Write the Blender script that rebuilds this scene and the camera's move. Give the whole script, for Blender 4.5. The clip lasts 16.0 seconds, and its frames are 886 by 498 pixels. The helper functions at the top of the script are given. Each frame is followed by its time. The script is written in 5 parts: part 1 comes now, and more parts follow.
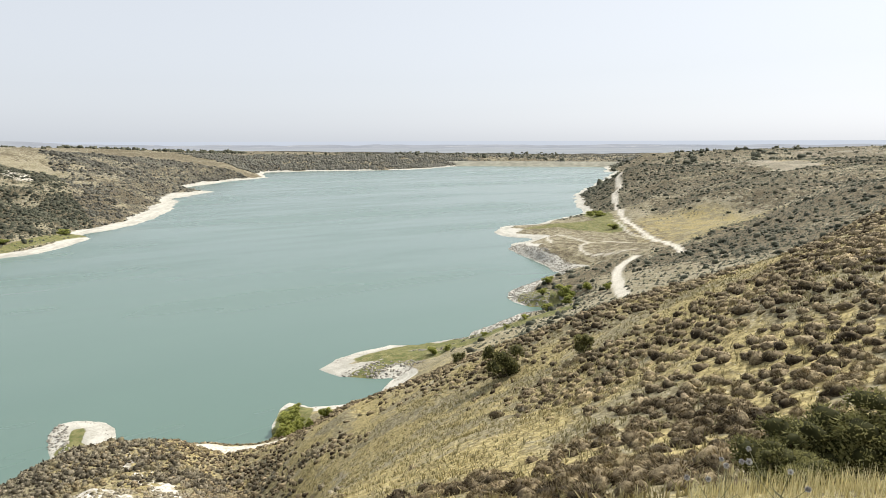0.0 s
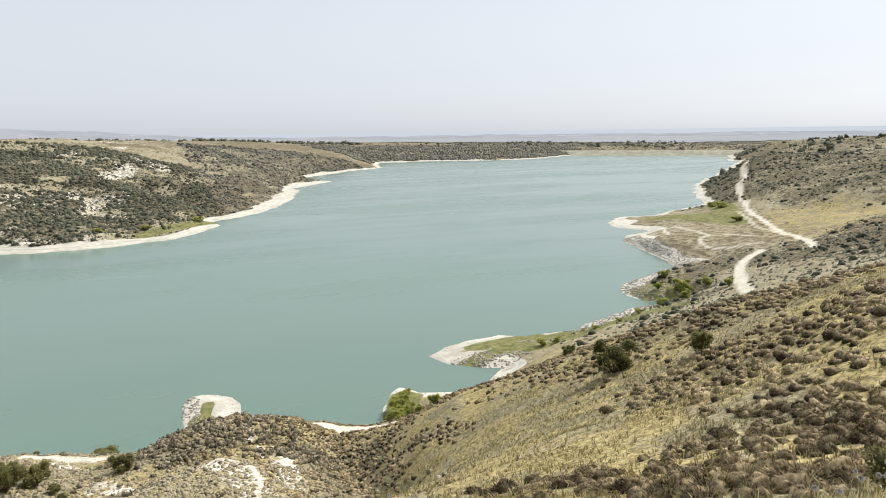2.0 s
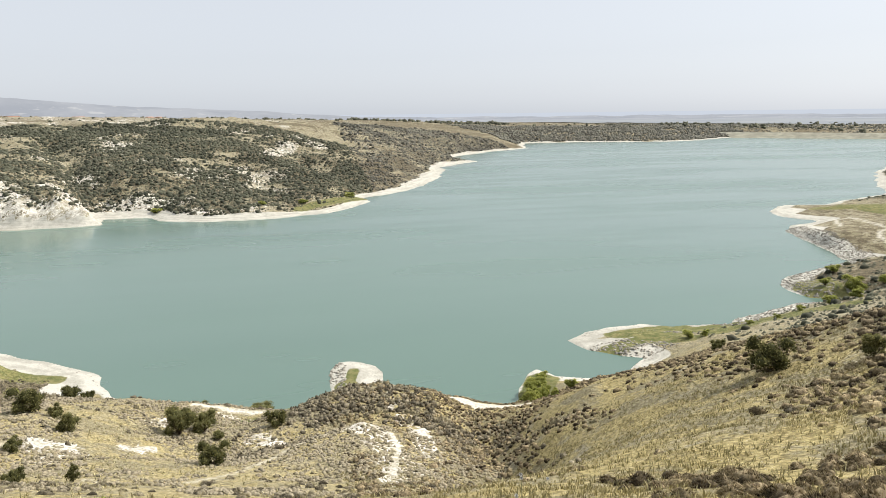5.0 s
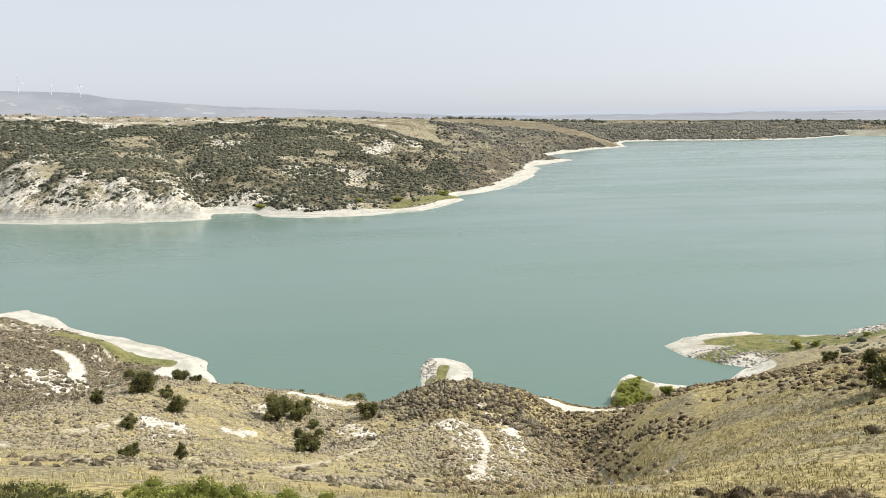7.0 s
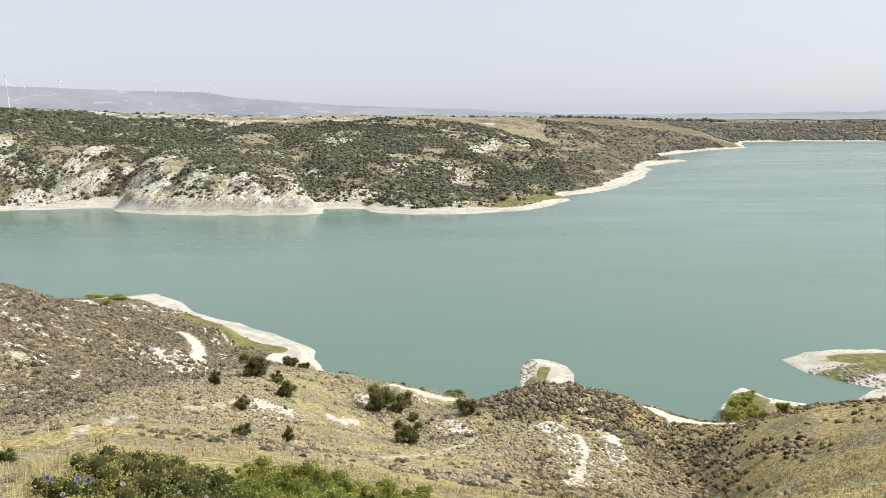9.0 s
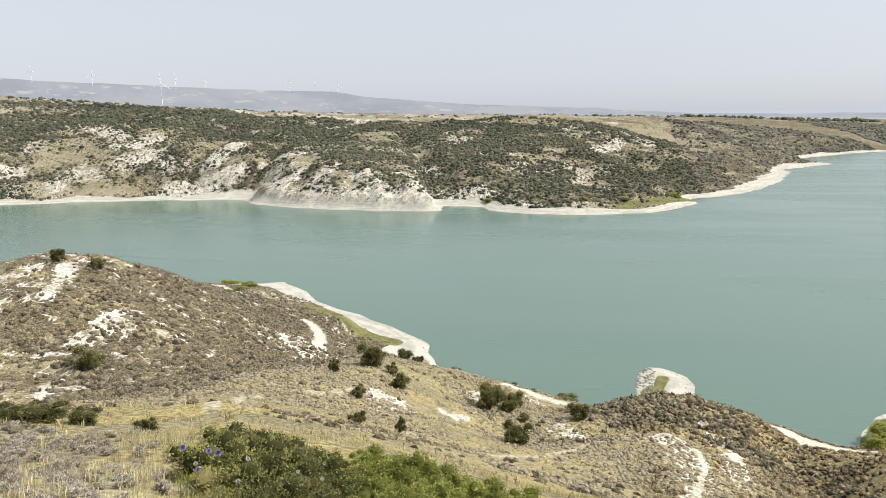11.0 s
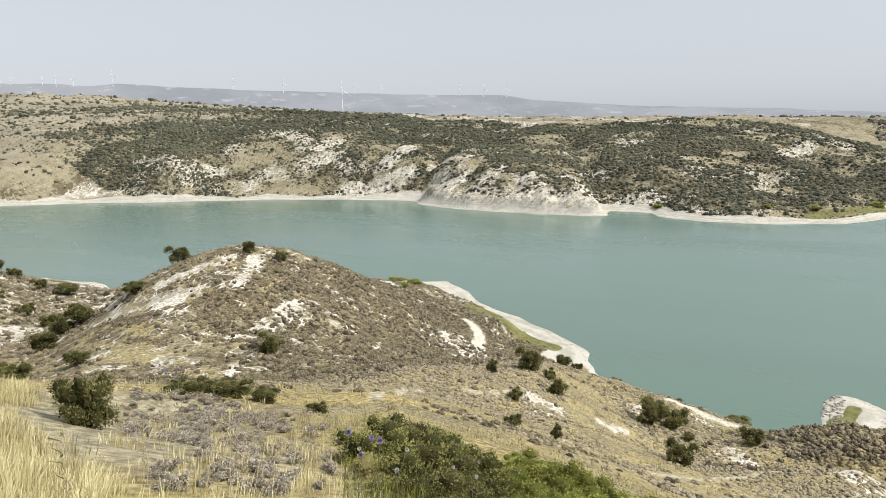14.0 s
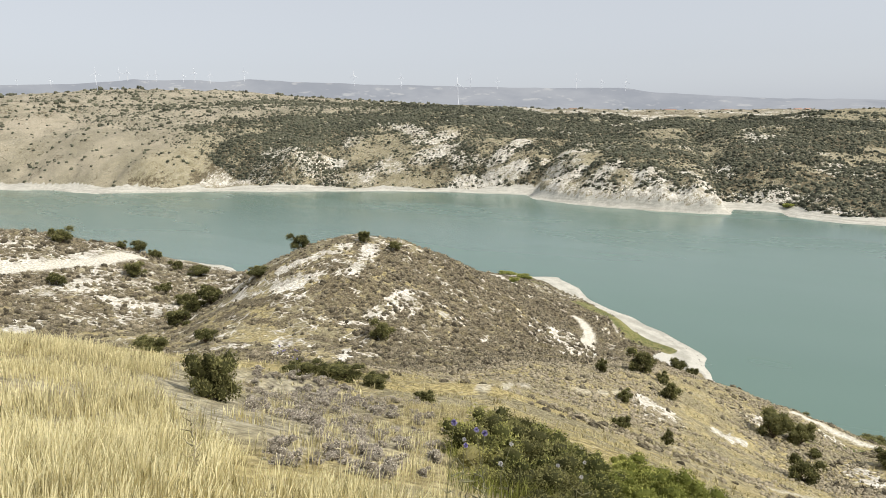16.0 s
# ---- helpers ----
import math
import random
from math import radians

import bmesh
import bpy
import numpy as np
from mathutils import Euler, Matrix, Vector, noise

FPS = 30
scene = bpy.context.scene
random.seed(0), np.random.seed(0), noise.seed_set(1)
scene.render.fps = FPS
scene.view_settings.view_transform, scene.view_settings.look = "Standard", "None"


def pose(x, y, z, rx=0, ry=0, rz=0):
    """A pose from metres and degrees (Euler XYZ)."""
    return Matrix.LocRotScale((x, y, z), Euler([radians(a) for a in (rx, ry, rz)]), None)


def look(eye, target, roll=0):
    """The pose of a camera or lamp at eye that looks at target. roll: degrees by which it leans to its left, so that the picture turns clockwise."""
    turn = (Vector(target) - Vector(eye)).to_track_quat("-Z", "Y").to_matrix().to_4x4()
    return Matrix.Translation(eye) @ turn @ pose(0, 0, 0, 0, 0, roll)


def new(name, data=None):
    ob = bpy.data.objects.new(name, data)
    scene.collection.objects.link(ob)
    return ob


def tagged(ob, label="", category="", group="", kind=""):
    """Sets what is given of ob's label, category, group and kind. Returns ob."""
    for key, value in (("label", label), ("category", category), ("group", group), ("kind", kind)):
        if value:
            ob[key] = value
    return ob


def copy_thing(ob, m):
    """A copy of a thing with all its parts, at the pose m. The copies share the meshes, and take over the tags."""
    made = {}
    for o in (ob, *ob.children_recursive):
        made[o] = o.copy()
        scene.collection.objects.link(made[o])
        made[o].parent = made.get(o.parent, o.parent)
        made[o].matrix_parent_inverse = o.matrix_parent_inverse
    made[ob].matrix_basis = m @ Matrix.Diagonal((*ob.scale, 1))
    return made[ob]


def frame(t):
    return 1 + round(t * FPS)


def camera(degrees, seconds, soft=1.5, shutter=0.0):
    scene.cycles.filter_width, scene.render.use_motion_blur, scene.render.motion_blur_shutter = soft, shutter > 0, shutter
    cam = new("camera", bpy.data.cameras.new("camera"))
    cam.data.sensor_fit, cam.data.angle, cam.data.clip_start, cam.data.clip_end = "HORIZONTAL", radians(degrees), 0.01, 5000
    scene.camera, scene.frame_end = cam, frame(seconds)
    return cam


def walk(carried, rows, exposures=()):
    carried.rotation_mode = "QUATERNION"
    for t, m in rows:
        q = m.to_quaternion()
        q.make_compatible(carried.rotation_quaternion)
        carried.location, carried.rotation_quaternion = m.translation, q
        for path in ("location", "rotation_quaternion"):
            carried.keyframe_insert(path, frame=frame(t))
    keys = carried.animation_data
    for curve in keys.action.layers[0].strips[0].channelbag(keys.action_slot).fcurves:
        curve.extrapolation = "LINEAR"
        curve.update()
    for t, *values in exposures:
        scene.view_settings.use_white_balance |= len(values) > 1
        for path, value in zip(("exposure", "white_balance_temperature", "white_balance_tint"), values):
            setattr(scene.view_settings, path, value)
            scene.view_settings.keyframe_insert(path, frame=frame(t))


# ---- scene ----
# Camera: it stands on a hillside over a reservoir and turns to the left.
EYE = 60.0
PATH = [
    (0, -33.89, -8.98, -0.15), (0.5, -31.53, -9.21, -0.44), (1, -29.07, -9.42, -0.65), (1.5, -26.69, -9.57, -0.75),
    (2, -24.47, -9.74, -0.81), (2.5, -22.31, -9.97, -0.82), (3, -20.16, -10.31, -0.76), (3.5, -18.07, -10.71, -0.73),
    (4, -16.09, -11.00, -0.68), (6.5, -6.50, -11.22, -0.93), (7, -4.38, -11.23, -1.04), (7.5, -2.21, -11.15, -1.01),
    (8, 0.00, -11.07, -1.04), (8.5, 2.27, -11.07, -1.04), (9, 4.53, -11.19, -0.96), (11.5, 16.83, -11.01, -0.92),
    (12, 18.95, -10.85, -1.04), (12.5, 21.12, -10.72, -1.06), (13, 23.45, -10.67, -1.07), (13.5, 25.92, -10.66, -1.18),
    (14, 28.38, -10.64, -1.31), (14.5, 30.73, -10.63, -1.42), (15, 33.06, -10.70, -1.34), (15.5, 35.43, -10.86, -1.27),
    (16, 37.87, -10.96, -1.31)]
cam = camera(66.24, 16.0, soft=0.9)
walk(cam, [(t, pose(0, 0, EYE, 90 + p, 0, y) @ pose(0, 0, 0, 0, 0, r)) for t, y, p, r in PATH], [(0, 0.05), (4, 0.04), (8.5, 0.02), (12.5, -0.08), (16, -0.17)])

# Hazy summer daylight: one sun, high to the right of the first view, and a dusty sky.
SUN_AZ, SUN_EL = 82.0, 46.0
sun = new("sun", bpy.data.lights.new("sun", "SUN"))
sun.data.energy, sun.data.angle, sun.data.color = 5.0, radians(0.6), (1.0, 0.95, 0.86)
toward = Vector((math.sin(radians(SUN_AZ)) * math.cos(radians(SUN_EL)), math.cos(radians(SUN_AZ)) * math.cos(radians(SUN_EL)), math.sin(radians(SUN_EL))))
sun.matrix_world = look(toward * 300, (0, 0, 0))
world = bpy.data.worlds.new("world")
scene.world = world
world.use_nodes = True
wn = world.node_tree
sky = wn.nodes.new("ShaderNodeTexSky")
sky.sky_type, sky.sun_disc, sky.sun_elevation, sky.sun_rotation = "NISHITA", False, radians(SUN_EL), radians(SUN_AZ)
sky.air_density, sky.dust_density, sky.ozone_density, sky.altitude = 1.0, 1.6, 1.0, 100
pale = wn.nodes.new("ShaderNodeHueSaturation")
pale.inputs["Saturation"].default_value = 0.30
veil = wn.nodes.new("ShaderNodeMix")
veil.data_type, veil.blend_type = "RGBA", "MIX"
veil.inputs[0].default_value, veil.inputs[7].default_value = 0.58, (7.75, 8.3, 9.15, 1)  # summer dust, bright and nearly white
wn.links.new(sky.outputs[0], pale.inputs["Color"])
wn.links.new(pale.outputs[0], veil.inputs[6])
wn.links.new(veil.outputs[2], wn.nodes["Background"].inputs["Color"])
wn.nodes["Background"].inputs["Strength"].default_value = 0.110


# ---- the lie of the land ----
def lattice(ix, iy, seed):
    h = (ix.astype(np.int64) * 374761393 + iy.astype(np.int64) * 668265263 + seed * 1442695041) & 0x7FFFFFFF
    h = ((h ^ (h >> 13)) * 1274126177) & 0x7FFFFFFF
    return ((h ^ (h >> 16)) & 0xFFFF) / 32767.5 - 1.0


def rough(x, y, size, octaves=3, seed=1):
    """Smooth noise in -1 to 1 with waves of the given size in metres."""
    total, amp, norm = 0.0, 1.0, 0.0
    for k in range(octaves):
        u, v = x / size + 17.3 * k, y / size - 9.1 * k
        iu, iv = np.floor(u), np.floor(v)
        fu, fv = u - iu, v - iv
        fu, fv = fu * fu * (3 - 2 * fu), fv * fv * (3 - 2 * fv)
        a, b = lattice(iu, iv, seed + k), lattice(iu + 1, iv, seed + k)
        c, d = lattice(iu, iv + 1, seed + k), lattice(iu + 1, iv + 1, seed + k)
        total = total + amp * ((a * (1 - fu) + b * fu) * (1 - fv) + (c * (1 - fu) + d * fu) * fv)
        norm, amp, size = norm + amp, amp * 0.5, size * 0.5
    return total / norm * 1.4


def step(a, b, v):
    v = np.clip((v - a) / (b - a), 0, 1)
    return v * v * (3 - 2 * v)


# The reservoir's shore, bank by bank, going round clockwise.
SHORE_FAR = [(-747, 259), (-689, 287), (-618, 285), (-561, 328), (-520, 358), (-468, 378), (-402, 415), (-342, 439), (-300, 446), (-268, 452), (-247, 430), (-222, 421), (-195, 414), (-175, 412), (-153, 410), (-130, 413), (-108, 416), (-114, 440), (-100, 441), (-88, 438), (-79, 423), (-66, 416), (-52, 410), (-30, 411), (-10, 415), (21, 427), (53,
    476), (51, 500), (78, 525), (109, 572), (140, 652), (161, 722), (165, 769), (231, 847), (218, 945), (303, 1050), (404, 1141)]
SHORE_END = [(404, 1141), (460, 1331), (571, 1335), (659, 1292), (755, 1274), (833, 1293), (953, 1378), (1198, 1459), (1317, 1363), (1388, 1306),
    (1119, 1032), (1030, 959), (1009, 911)]
SHORE_RIGHT = [(1009, 911), (765, 719), (555, 559), (517, 519), (455, 455), (428, 418), (408, 403), (384, 396), (334, 372), (310, 380), (279, 357), (272, 334), (279, 318), (254, 305), (241, 294), (234, 272), (227, 252), (216, 229), (227, 222), (212, 224), (188, 215), (174, 210), (163, 199), (161, 193), (161, 183), (170, 178),
    (153, 179), (135, 173), (124, 170), (120, 165), (103, 167)]
SHORE_NEAR = [(108, 171.5), (96, 171.5), (85, 171), (77, 168.5), (69.5, 163), (72, 155), (80, 148), (84, 146), (75, 139), (66, 137), (57, 140), (54, 145), (51, 143),
    (49, 138), (44, 129), (39, 127), (32, 131), (26, 136), (21, 140), (17.5, 145), (18.5, 152), (17.5, 157.5), (14.5, 161.5), (11, 163), (8, 161.5), (6.2, 157), (5.8, 152), (5.4, 143), (0, 135), (-7,
    136)]
SHORE_LEFT = [(-18, 139), (-28, 144), (-36, 149), (-41, 153), (-45, 160), (-47, 166), (-50, 170), (-55, 174), (-62, 179), (-79, 190), (-97, 202),
    (-110, 216), (-119, 222), (-128, 219), (-159, 210), (-188, 192), (-206, 169), (-208, 157), (-228, 161), (-249, 167), (-272, 163), (-305, 161),
    (-370, 156), (-414, 140), (-486, 108)]
LAKE = np.array(SHORE_FAR + SHORE_END[1:] + SHORE_RIGHT[1:] + SHORE_NEAR[1:] + SHORE_LEFT + [(-900, 60), (-1100, 180)], float)

# Ridges, gullies and terraces: places that the ground passes through.
LANDFORMS = {
    "hillside": [(20, 10, 50.9), (30, 15, 51.2), (38, 19, 52.3), (25, 17, 49.2), (36, 25, 49.3), (33, 31, 43.0), (39, 38, 42.6), (9, 11, 52.0), (39,
        48, 37.9), (54, 59, 37.9), (54, 48, 43.0), (54, 41, 45.4), (37, 57, 33.7), (25, 43, 37.0), (37, 77, 26.0), (35, 88, 19.0), (34, 94, 14.5),
        (22, 47, 32.5), (22, 31, 42.5), (64, 89, 24.5), (16, 49, 28.7), (27, 67, 25.2), (38, 76, 24.1)],
    "spur_crest": [(66, 28, 53.4), (59, 30, 51.3), (57, 34, 49.2), (58, 40, 46.3)],
    "spur_back": [(101, 43, 50.7), (89, 45, 45.3), (82, 48, 42.0), (76, 52, 39.8), (74, 59, 36.3)],
    "east_valley": [(183, 159, 11.0), (216, 190, 9.0), (191, 147, 18.0), (199, 127, 22.0), (229, 119, 26.0), (287, 121, 34.0), (247, 177, 15.0), (289,
        241, 6.0)],
    "east_flat": [(259, 266, 5.5), (240, 255, 5.5), (274, 240, 7.0), (287, 320, 2.0), (305, 299, 4.0), (315, 255, 7.0), (364, 319, 6.0), (348, 331, 4.0), (226, 218,
        7.0), (179, 184, 5.0), (187, 180, 7.0), (162, 178, 4.0)],
    "east_hill": [(332, 223, 14.0), (371, 279, 13.0), (371, 221, 18.0), (457, 405, 14.0), (554, 493, 22.0), (470, 383, 22.0), (404, 282, 26.0), (460,
        276, 32.0), (355, 182, 34.0), (340, 145, 42.0), (545, 519, 9.0)],
    "east_plateau": [(574, 492, 31.0), (611, 462, 34.0), (667, 433, 36.0), (708, 365, 38.0), (782, 335, 42.0), (1090, 709, 42.3), (1135, 634, 38.8),
        (1100, 479, 46.9), (1146, 967, 30.9), (1275, 967, 33.0), (1068, 966, 12.5)],
    "dam_land": [(969, 1400, 6.0), (1142, 1391, 13.1), (1251, 1294, 13.2), (1114, 1477, 19.4), (1231, 1381, 19.3), (1029, 1597, 21.7), (1566, 2076,
        15.6), (1806, 1870, 15.4), (2097, 1855, 16.6), (1032, 1595, 13.2)],
    "toe": [(-766, 277, 6.0), (-637, 316, 6.0), (-540, 372, 6.0), (-439, 417, 6.0), (-354, 455, 6.0), (-267, 439, 7.0), (-218, 419, 6.0), (-175, 412,
        6.0), (-137, 409, 6.0), (-78, 418, 5.0), (-29, 420, 6.0), (1, 443, 5.0), (27, 470, 4.0), (50, 512, 5.0), (113, 656, 5.0), (173, 808, 5.0),
        (307, 1067, 6.0)],
    "bank_slope": [(-716, 254, 42.5), (-762, 353, 49.6), (-615, 334, 29.1), (-591, 411, 41.7), (-498, 418, 31.3), (-479, 497, 38.5), (-418, 511,
        38.1), (-352, 511, 33.3), (-265, 470, 24.1), (-222, 470, 25.8), (-174, 458, 25.6), (-139, 444, 20.2), (-119, 424, 10.5), (-110, 467, 12.0),
        (-86, 447, 9.8), (-149, 540, 25.0), (-219, 644, 38.5), (-295, 624, 39.4), (-97, 552, 25.3), (-65, 526, 19.8), (-47, 488, 12.8)],
    "bank_slope_west": [(-40, 589, 20.5), (-0, 640, 26.8), (32, 569, 15.8), (64, 647, 14.6), (108, 773, 21.1), (155, 856, 19.7), (251, 1020, 19.2),
        (340, 1151, 15.7), (-47, 718, 41.1), (26, 800, 37.5), (-100, 673, 40.6)],
    "rim": [(-1175, 426, 103.0), (-1193, 516, 113.3), (-1181, 655, 119.6), (-1063, 748, 113.3), (-901, 539, 82.9), (-697, 504, 70.9), (-658, 584,
        71.4), (-649, 624, 73.8), (-597, 674, 70.8), (-540, 720, 69.2), (-480, 762, 66.1), (-408, 780, 60.2), (-338, 791, 55.9), (-291, 852, 55.7),
        (-230, 870, 53.6), (-167, 864, 51.8), (-116, 791, 55.6), (-54, 828, 56.2), (15, 900, 48.1), (98, 995, 43.7), (213, 1181, 37.1), (324, 1413,
        29.0)],
    "plateau": [(-941, 340, 87.7), (-996, 467, 93.3), (-850, 698, 85.4), (-795, 899, 83.0), (-640, 1015, 72.0), (-466, 1214, 56.8), (-357, 1354,
        52.1), (-152, 1190, 43.2), (-174, 1187, 59.2), (25, 1500, 49.8), (186, 1891, 45.8), (301, 1673, 34.2), (586, 1702, 26.1), (745, 1748, 24.0),
        (521, 1513, 21.3), (628, 1472, 16.6), (861, 1694, 22.6), (726, 1426, 14.7), (916, 1550, 18.5)],
    "cone_hill": [(-102, 99, 36.5), (-106, 91, 35.4), (-110, 83, 31.9), (-95, 106, 34.9), (-89, 118, 28.6), (-85, 130, 21.8), (-75, 139, 12.9), (-64,
        141, 7.3), (-54, 140, 5.6), (-86, 84, 33.4), (-93, 73, 30.5), (-103, 71, 27.4), (-75, 83, 28.9), (-73, 68, 27.4), (-70, 92, 25.7), (-60, 86,
        22.9), (-62, 108, 15.9), (-64, 123, 15.2)],
    "cone_back": [(-125, 122, 27.1), (-135, 115, 25.7), (-143, 110, 22.9), (-117, 134, 24.4), (-104, 165, 13.7)],
    "gully_west": [(-178, 120, 11.5), (-142, 93, 16.2), (-121, 71, 20.0), (-106, 57, 22.9), (-95, 44, 26.5)],
    "left_ridge": [(-194, 66, 33.7), (-190, 77, 31.2), (-187, 91, 26.8), (-184, 105, 19.7), (-179, 114, 12.7), (-166, 55, 29.2), (-163, 72, 26.3),
        (-161, 84, 24.1), (-148, 84, 20.3), (-138, 60, 23.6), (-133, 43, 27.3), (-113, 53, 24.1), (-195, 44, 38.5), (-156, 34, 32.4)],
    "left_back": [(-223, 75, 29.2), (-215, 96, 24.8), (-208, 110, 19.5)],
    "shoulder": [(-18, 6, 54.9), (-19, 7, 54.3), (-21, 12, 52.0), (-24, 17, 49.2), (-24, 22, 47.3), (-23, 27, 44.9), (-23, 31, 42.9), (-21, 13, 50.1),
        (-14, 12, 51.6), (-13, 6, 54.6), (-20, 30, 44.7), (-17, 30, 44.2), (-11, 30, 43.4), (-5, 28, 44.0)],
    "near_slope": [(-13, 20, 49.0), (-11, 24, 47.0), (-7, 26, 45.1), (-3, 31, 41.4), (5, 52, 28.9), (-24, 35, 42.6), (-41, 59, 29.9), (-36, 62,
        29.3)],
    "shelf": [(-35, 67, 29.1), (-30, 76, 25.5), (-25, 84, 21.5), (-33, 53, 34.5), (-24, 55, 32.2), (-17, 64, 26.8), (-9, 71, 22.7), (-30, 93, 21.3),
        (-36, 89, 24.1), (-40, 81, 26.1), (-27, 105, 16.6), (-18, 110, 12.4), (-20, 96, 15.5), (-9, 108, 10.4), (-13, 85, 16.0), (-7, 88, 15.8), (-38,
        59, 32.0), (-35, 72, 27.6)],
    "shelf_edge": [(-56, 118, 12.6), (-42, 117, 14.6), (-33, 122, 11.2), (-25, 124, 8.6), (-16, 125, 6.2), (-8, 124, 5.6)],
    "ridge_mid": [(8, 107, 16.0), (1, 104, 15.6), (13, 108, 15.1), (19, 108, 14.0), (21.5, 106.5, 13.9), (7, 82, 21.4), (1, 80, 21.0), (12, 82, 19.6), (8, 62, 25.1), (4,
        66, 24.0), (15, 79, 18.4), (20, 90, 14.2), (14, 63, 23.2)],
    "hollow": [(5, 93, 14.0), (0, 91, 14.8), (10, 93, 14.3), (-6, 88, 15.6)],
    "ridge_back": [(8, 124, 7.9), (16, 123, 6.9), (1, 122, 6.2)],
    "gully": [(30, 110, 7.3), (27, 91, 12.5), (23, 75, 18.2), (20, 61, 23.1), (29, 87, 14.5)],
    "spit": [(11, 147, 1.6), (12, 154, 1.0), (9, 135, 3.0)],
    "spit_east": [(87, 153, 1.6), (98, 153, 2.0), (106, 154, 2.5), (76, 150, 1.2), (133, 161, 3.0), (47, 132, 1.6)],
    "road_shelf": [(23, 117, 8.7), (26, 115, 8.8), (30, 113, 8.3), (35, 111, 8.0), (38, 108, 8.5), (28, 118, 7.6), (33, 116, 6.8), (37, 115, 6.2)],
    "track_shelf": [(-28, 120, 11.8), (-26, 119, 11.5), (-20, 120, 10.1), (-14, 120, 9.0), (-9, 120, 8.4), (-5, 119, 7.9), (-0, 118, 7.7)],
    "standpoint": [(0, 0, 58.2), (2, 5, 56.2), (-5, 3, 56.9), (5, 3, 56.8), (-3, -3, 59.2), (0, 10, 53.0), (0, 20, 47.2), (6, 15, 49.8), (-4, 15, 50.6), (8, -2, 58.2), (-9, -2, 58.4)],
    "behind": [(0, -30, 64), (70, -50, 70), (-70, -50, 68), (-150, -40, 52), (0, -300, 84), (600, -500, 95), (-600, -500, 90), (200, 20, 52), (340, 30, 50),
        (700, 60, 58), (1300, 0, 70), (-300, 20, 45), (-560, -60, 62)],
    "plain": [(0, 2600, 40), (600, 2600, 30), (-900, 2300, 50), (-1500, 1800, 65), (-2100, 900, 105), (-1600, 200, 110), (2000, 900, 36), (2200, 200, 60),
        (0, 4900, 24), (2400, 4300, 12), (4200, 2500, 15), (4900, 0, 40), (-2400, 4200, 30), (-4300, 2400, 60), (-4900, 0, 120), (0, -4900, 120), (3500, -3500, 110),
        (-3500, -3500, 120), (1800, 3200, 14), (3000, 2300, 16)]}

NODES = np.array([p for line in LANDFORMS.values() for p in line] + [(a, b, 1.5) for a, b in LAKE[::2]], float)


def weights(pts, values):
    n = len(pts)
    a = np.zeros((n + 3, n + 3))
    a[:n, :n] = -np.hypot(pts[:, None, 0] - pts[None, :, 0], pts[:, None, 1] - pts[None, :, 1]) + np.eye(n) * 0.4
    a[:n, n], a[:n, n + 1:] = 1, pts
    a[n:, :n] = a[:n, n:].T
    return np.linalg.solve(a, np.r_[values, 0, 0, 0])


WEIGHTS = weights(NODES[:, :2], NODES[:, 2])


def spans(x, y, line, closed=False):
    """The distance to a line of points, and whether inside it."""
    best, odd = np.full(x.shape, 1e9), np.zeros(x.shape, bool)
    pts = list(map(tuple, line))
    for (ax, ay), (bx, by) in zip(pts, pts[1:] + pts[:1] if closed else pts[1:]):
        dx, dy = bx - ax, by - ay
        k = np.clip(((x - ax) * dx + (y - ay) * dy) / (dx * dx + dy * dy + 1e-9), 0, 1)
        best = np.minimum(best, np.hypot(x - ax - k * dx, y - ay - k * dy))
        if closed and ay != by:
            odd ^= ((ay > y) != (by > y)) & (x < ax + (y - ay) * dx / dy)
    return best, odd


def capsules(x, y, shapes):
    """How far inside any of the rounded bars (ax, ay, bx, by, radius): 1 in the middle, 0 at the rim."""
    best = np.zeros(x.shape)
    for ax, ay, bx, by, r in shapes:
        gap, _ = spans(x, y, [(ax, ay), (bx, by)])
        best = np.maximum(best, 1 - gap / r)
    return np.clip(best, 0, 1)


def shore_distance(x, y):
    """Metres from the water's edge: positive on land."""
    far = np.hypot(x, y)
    gap, wet = spans(x, y, LAKE, True)
    return np.where(wet, -gap, gap) + rough(x, y, 9 + 0.03 * 200, 3, 5) * np.clip(0.5 + far * 0.004, 0.5, 6)


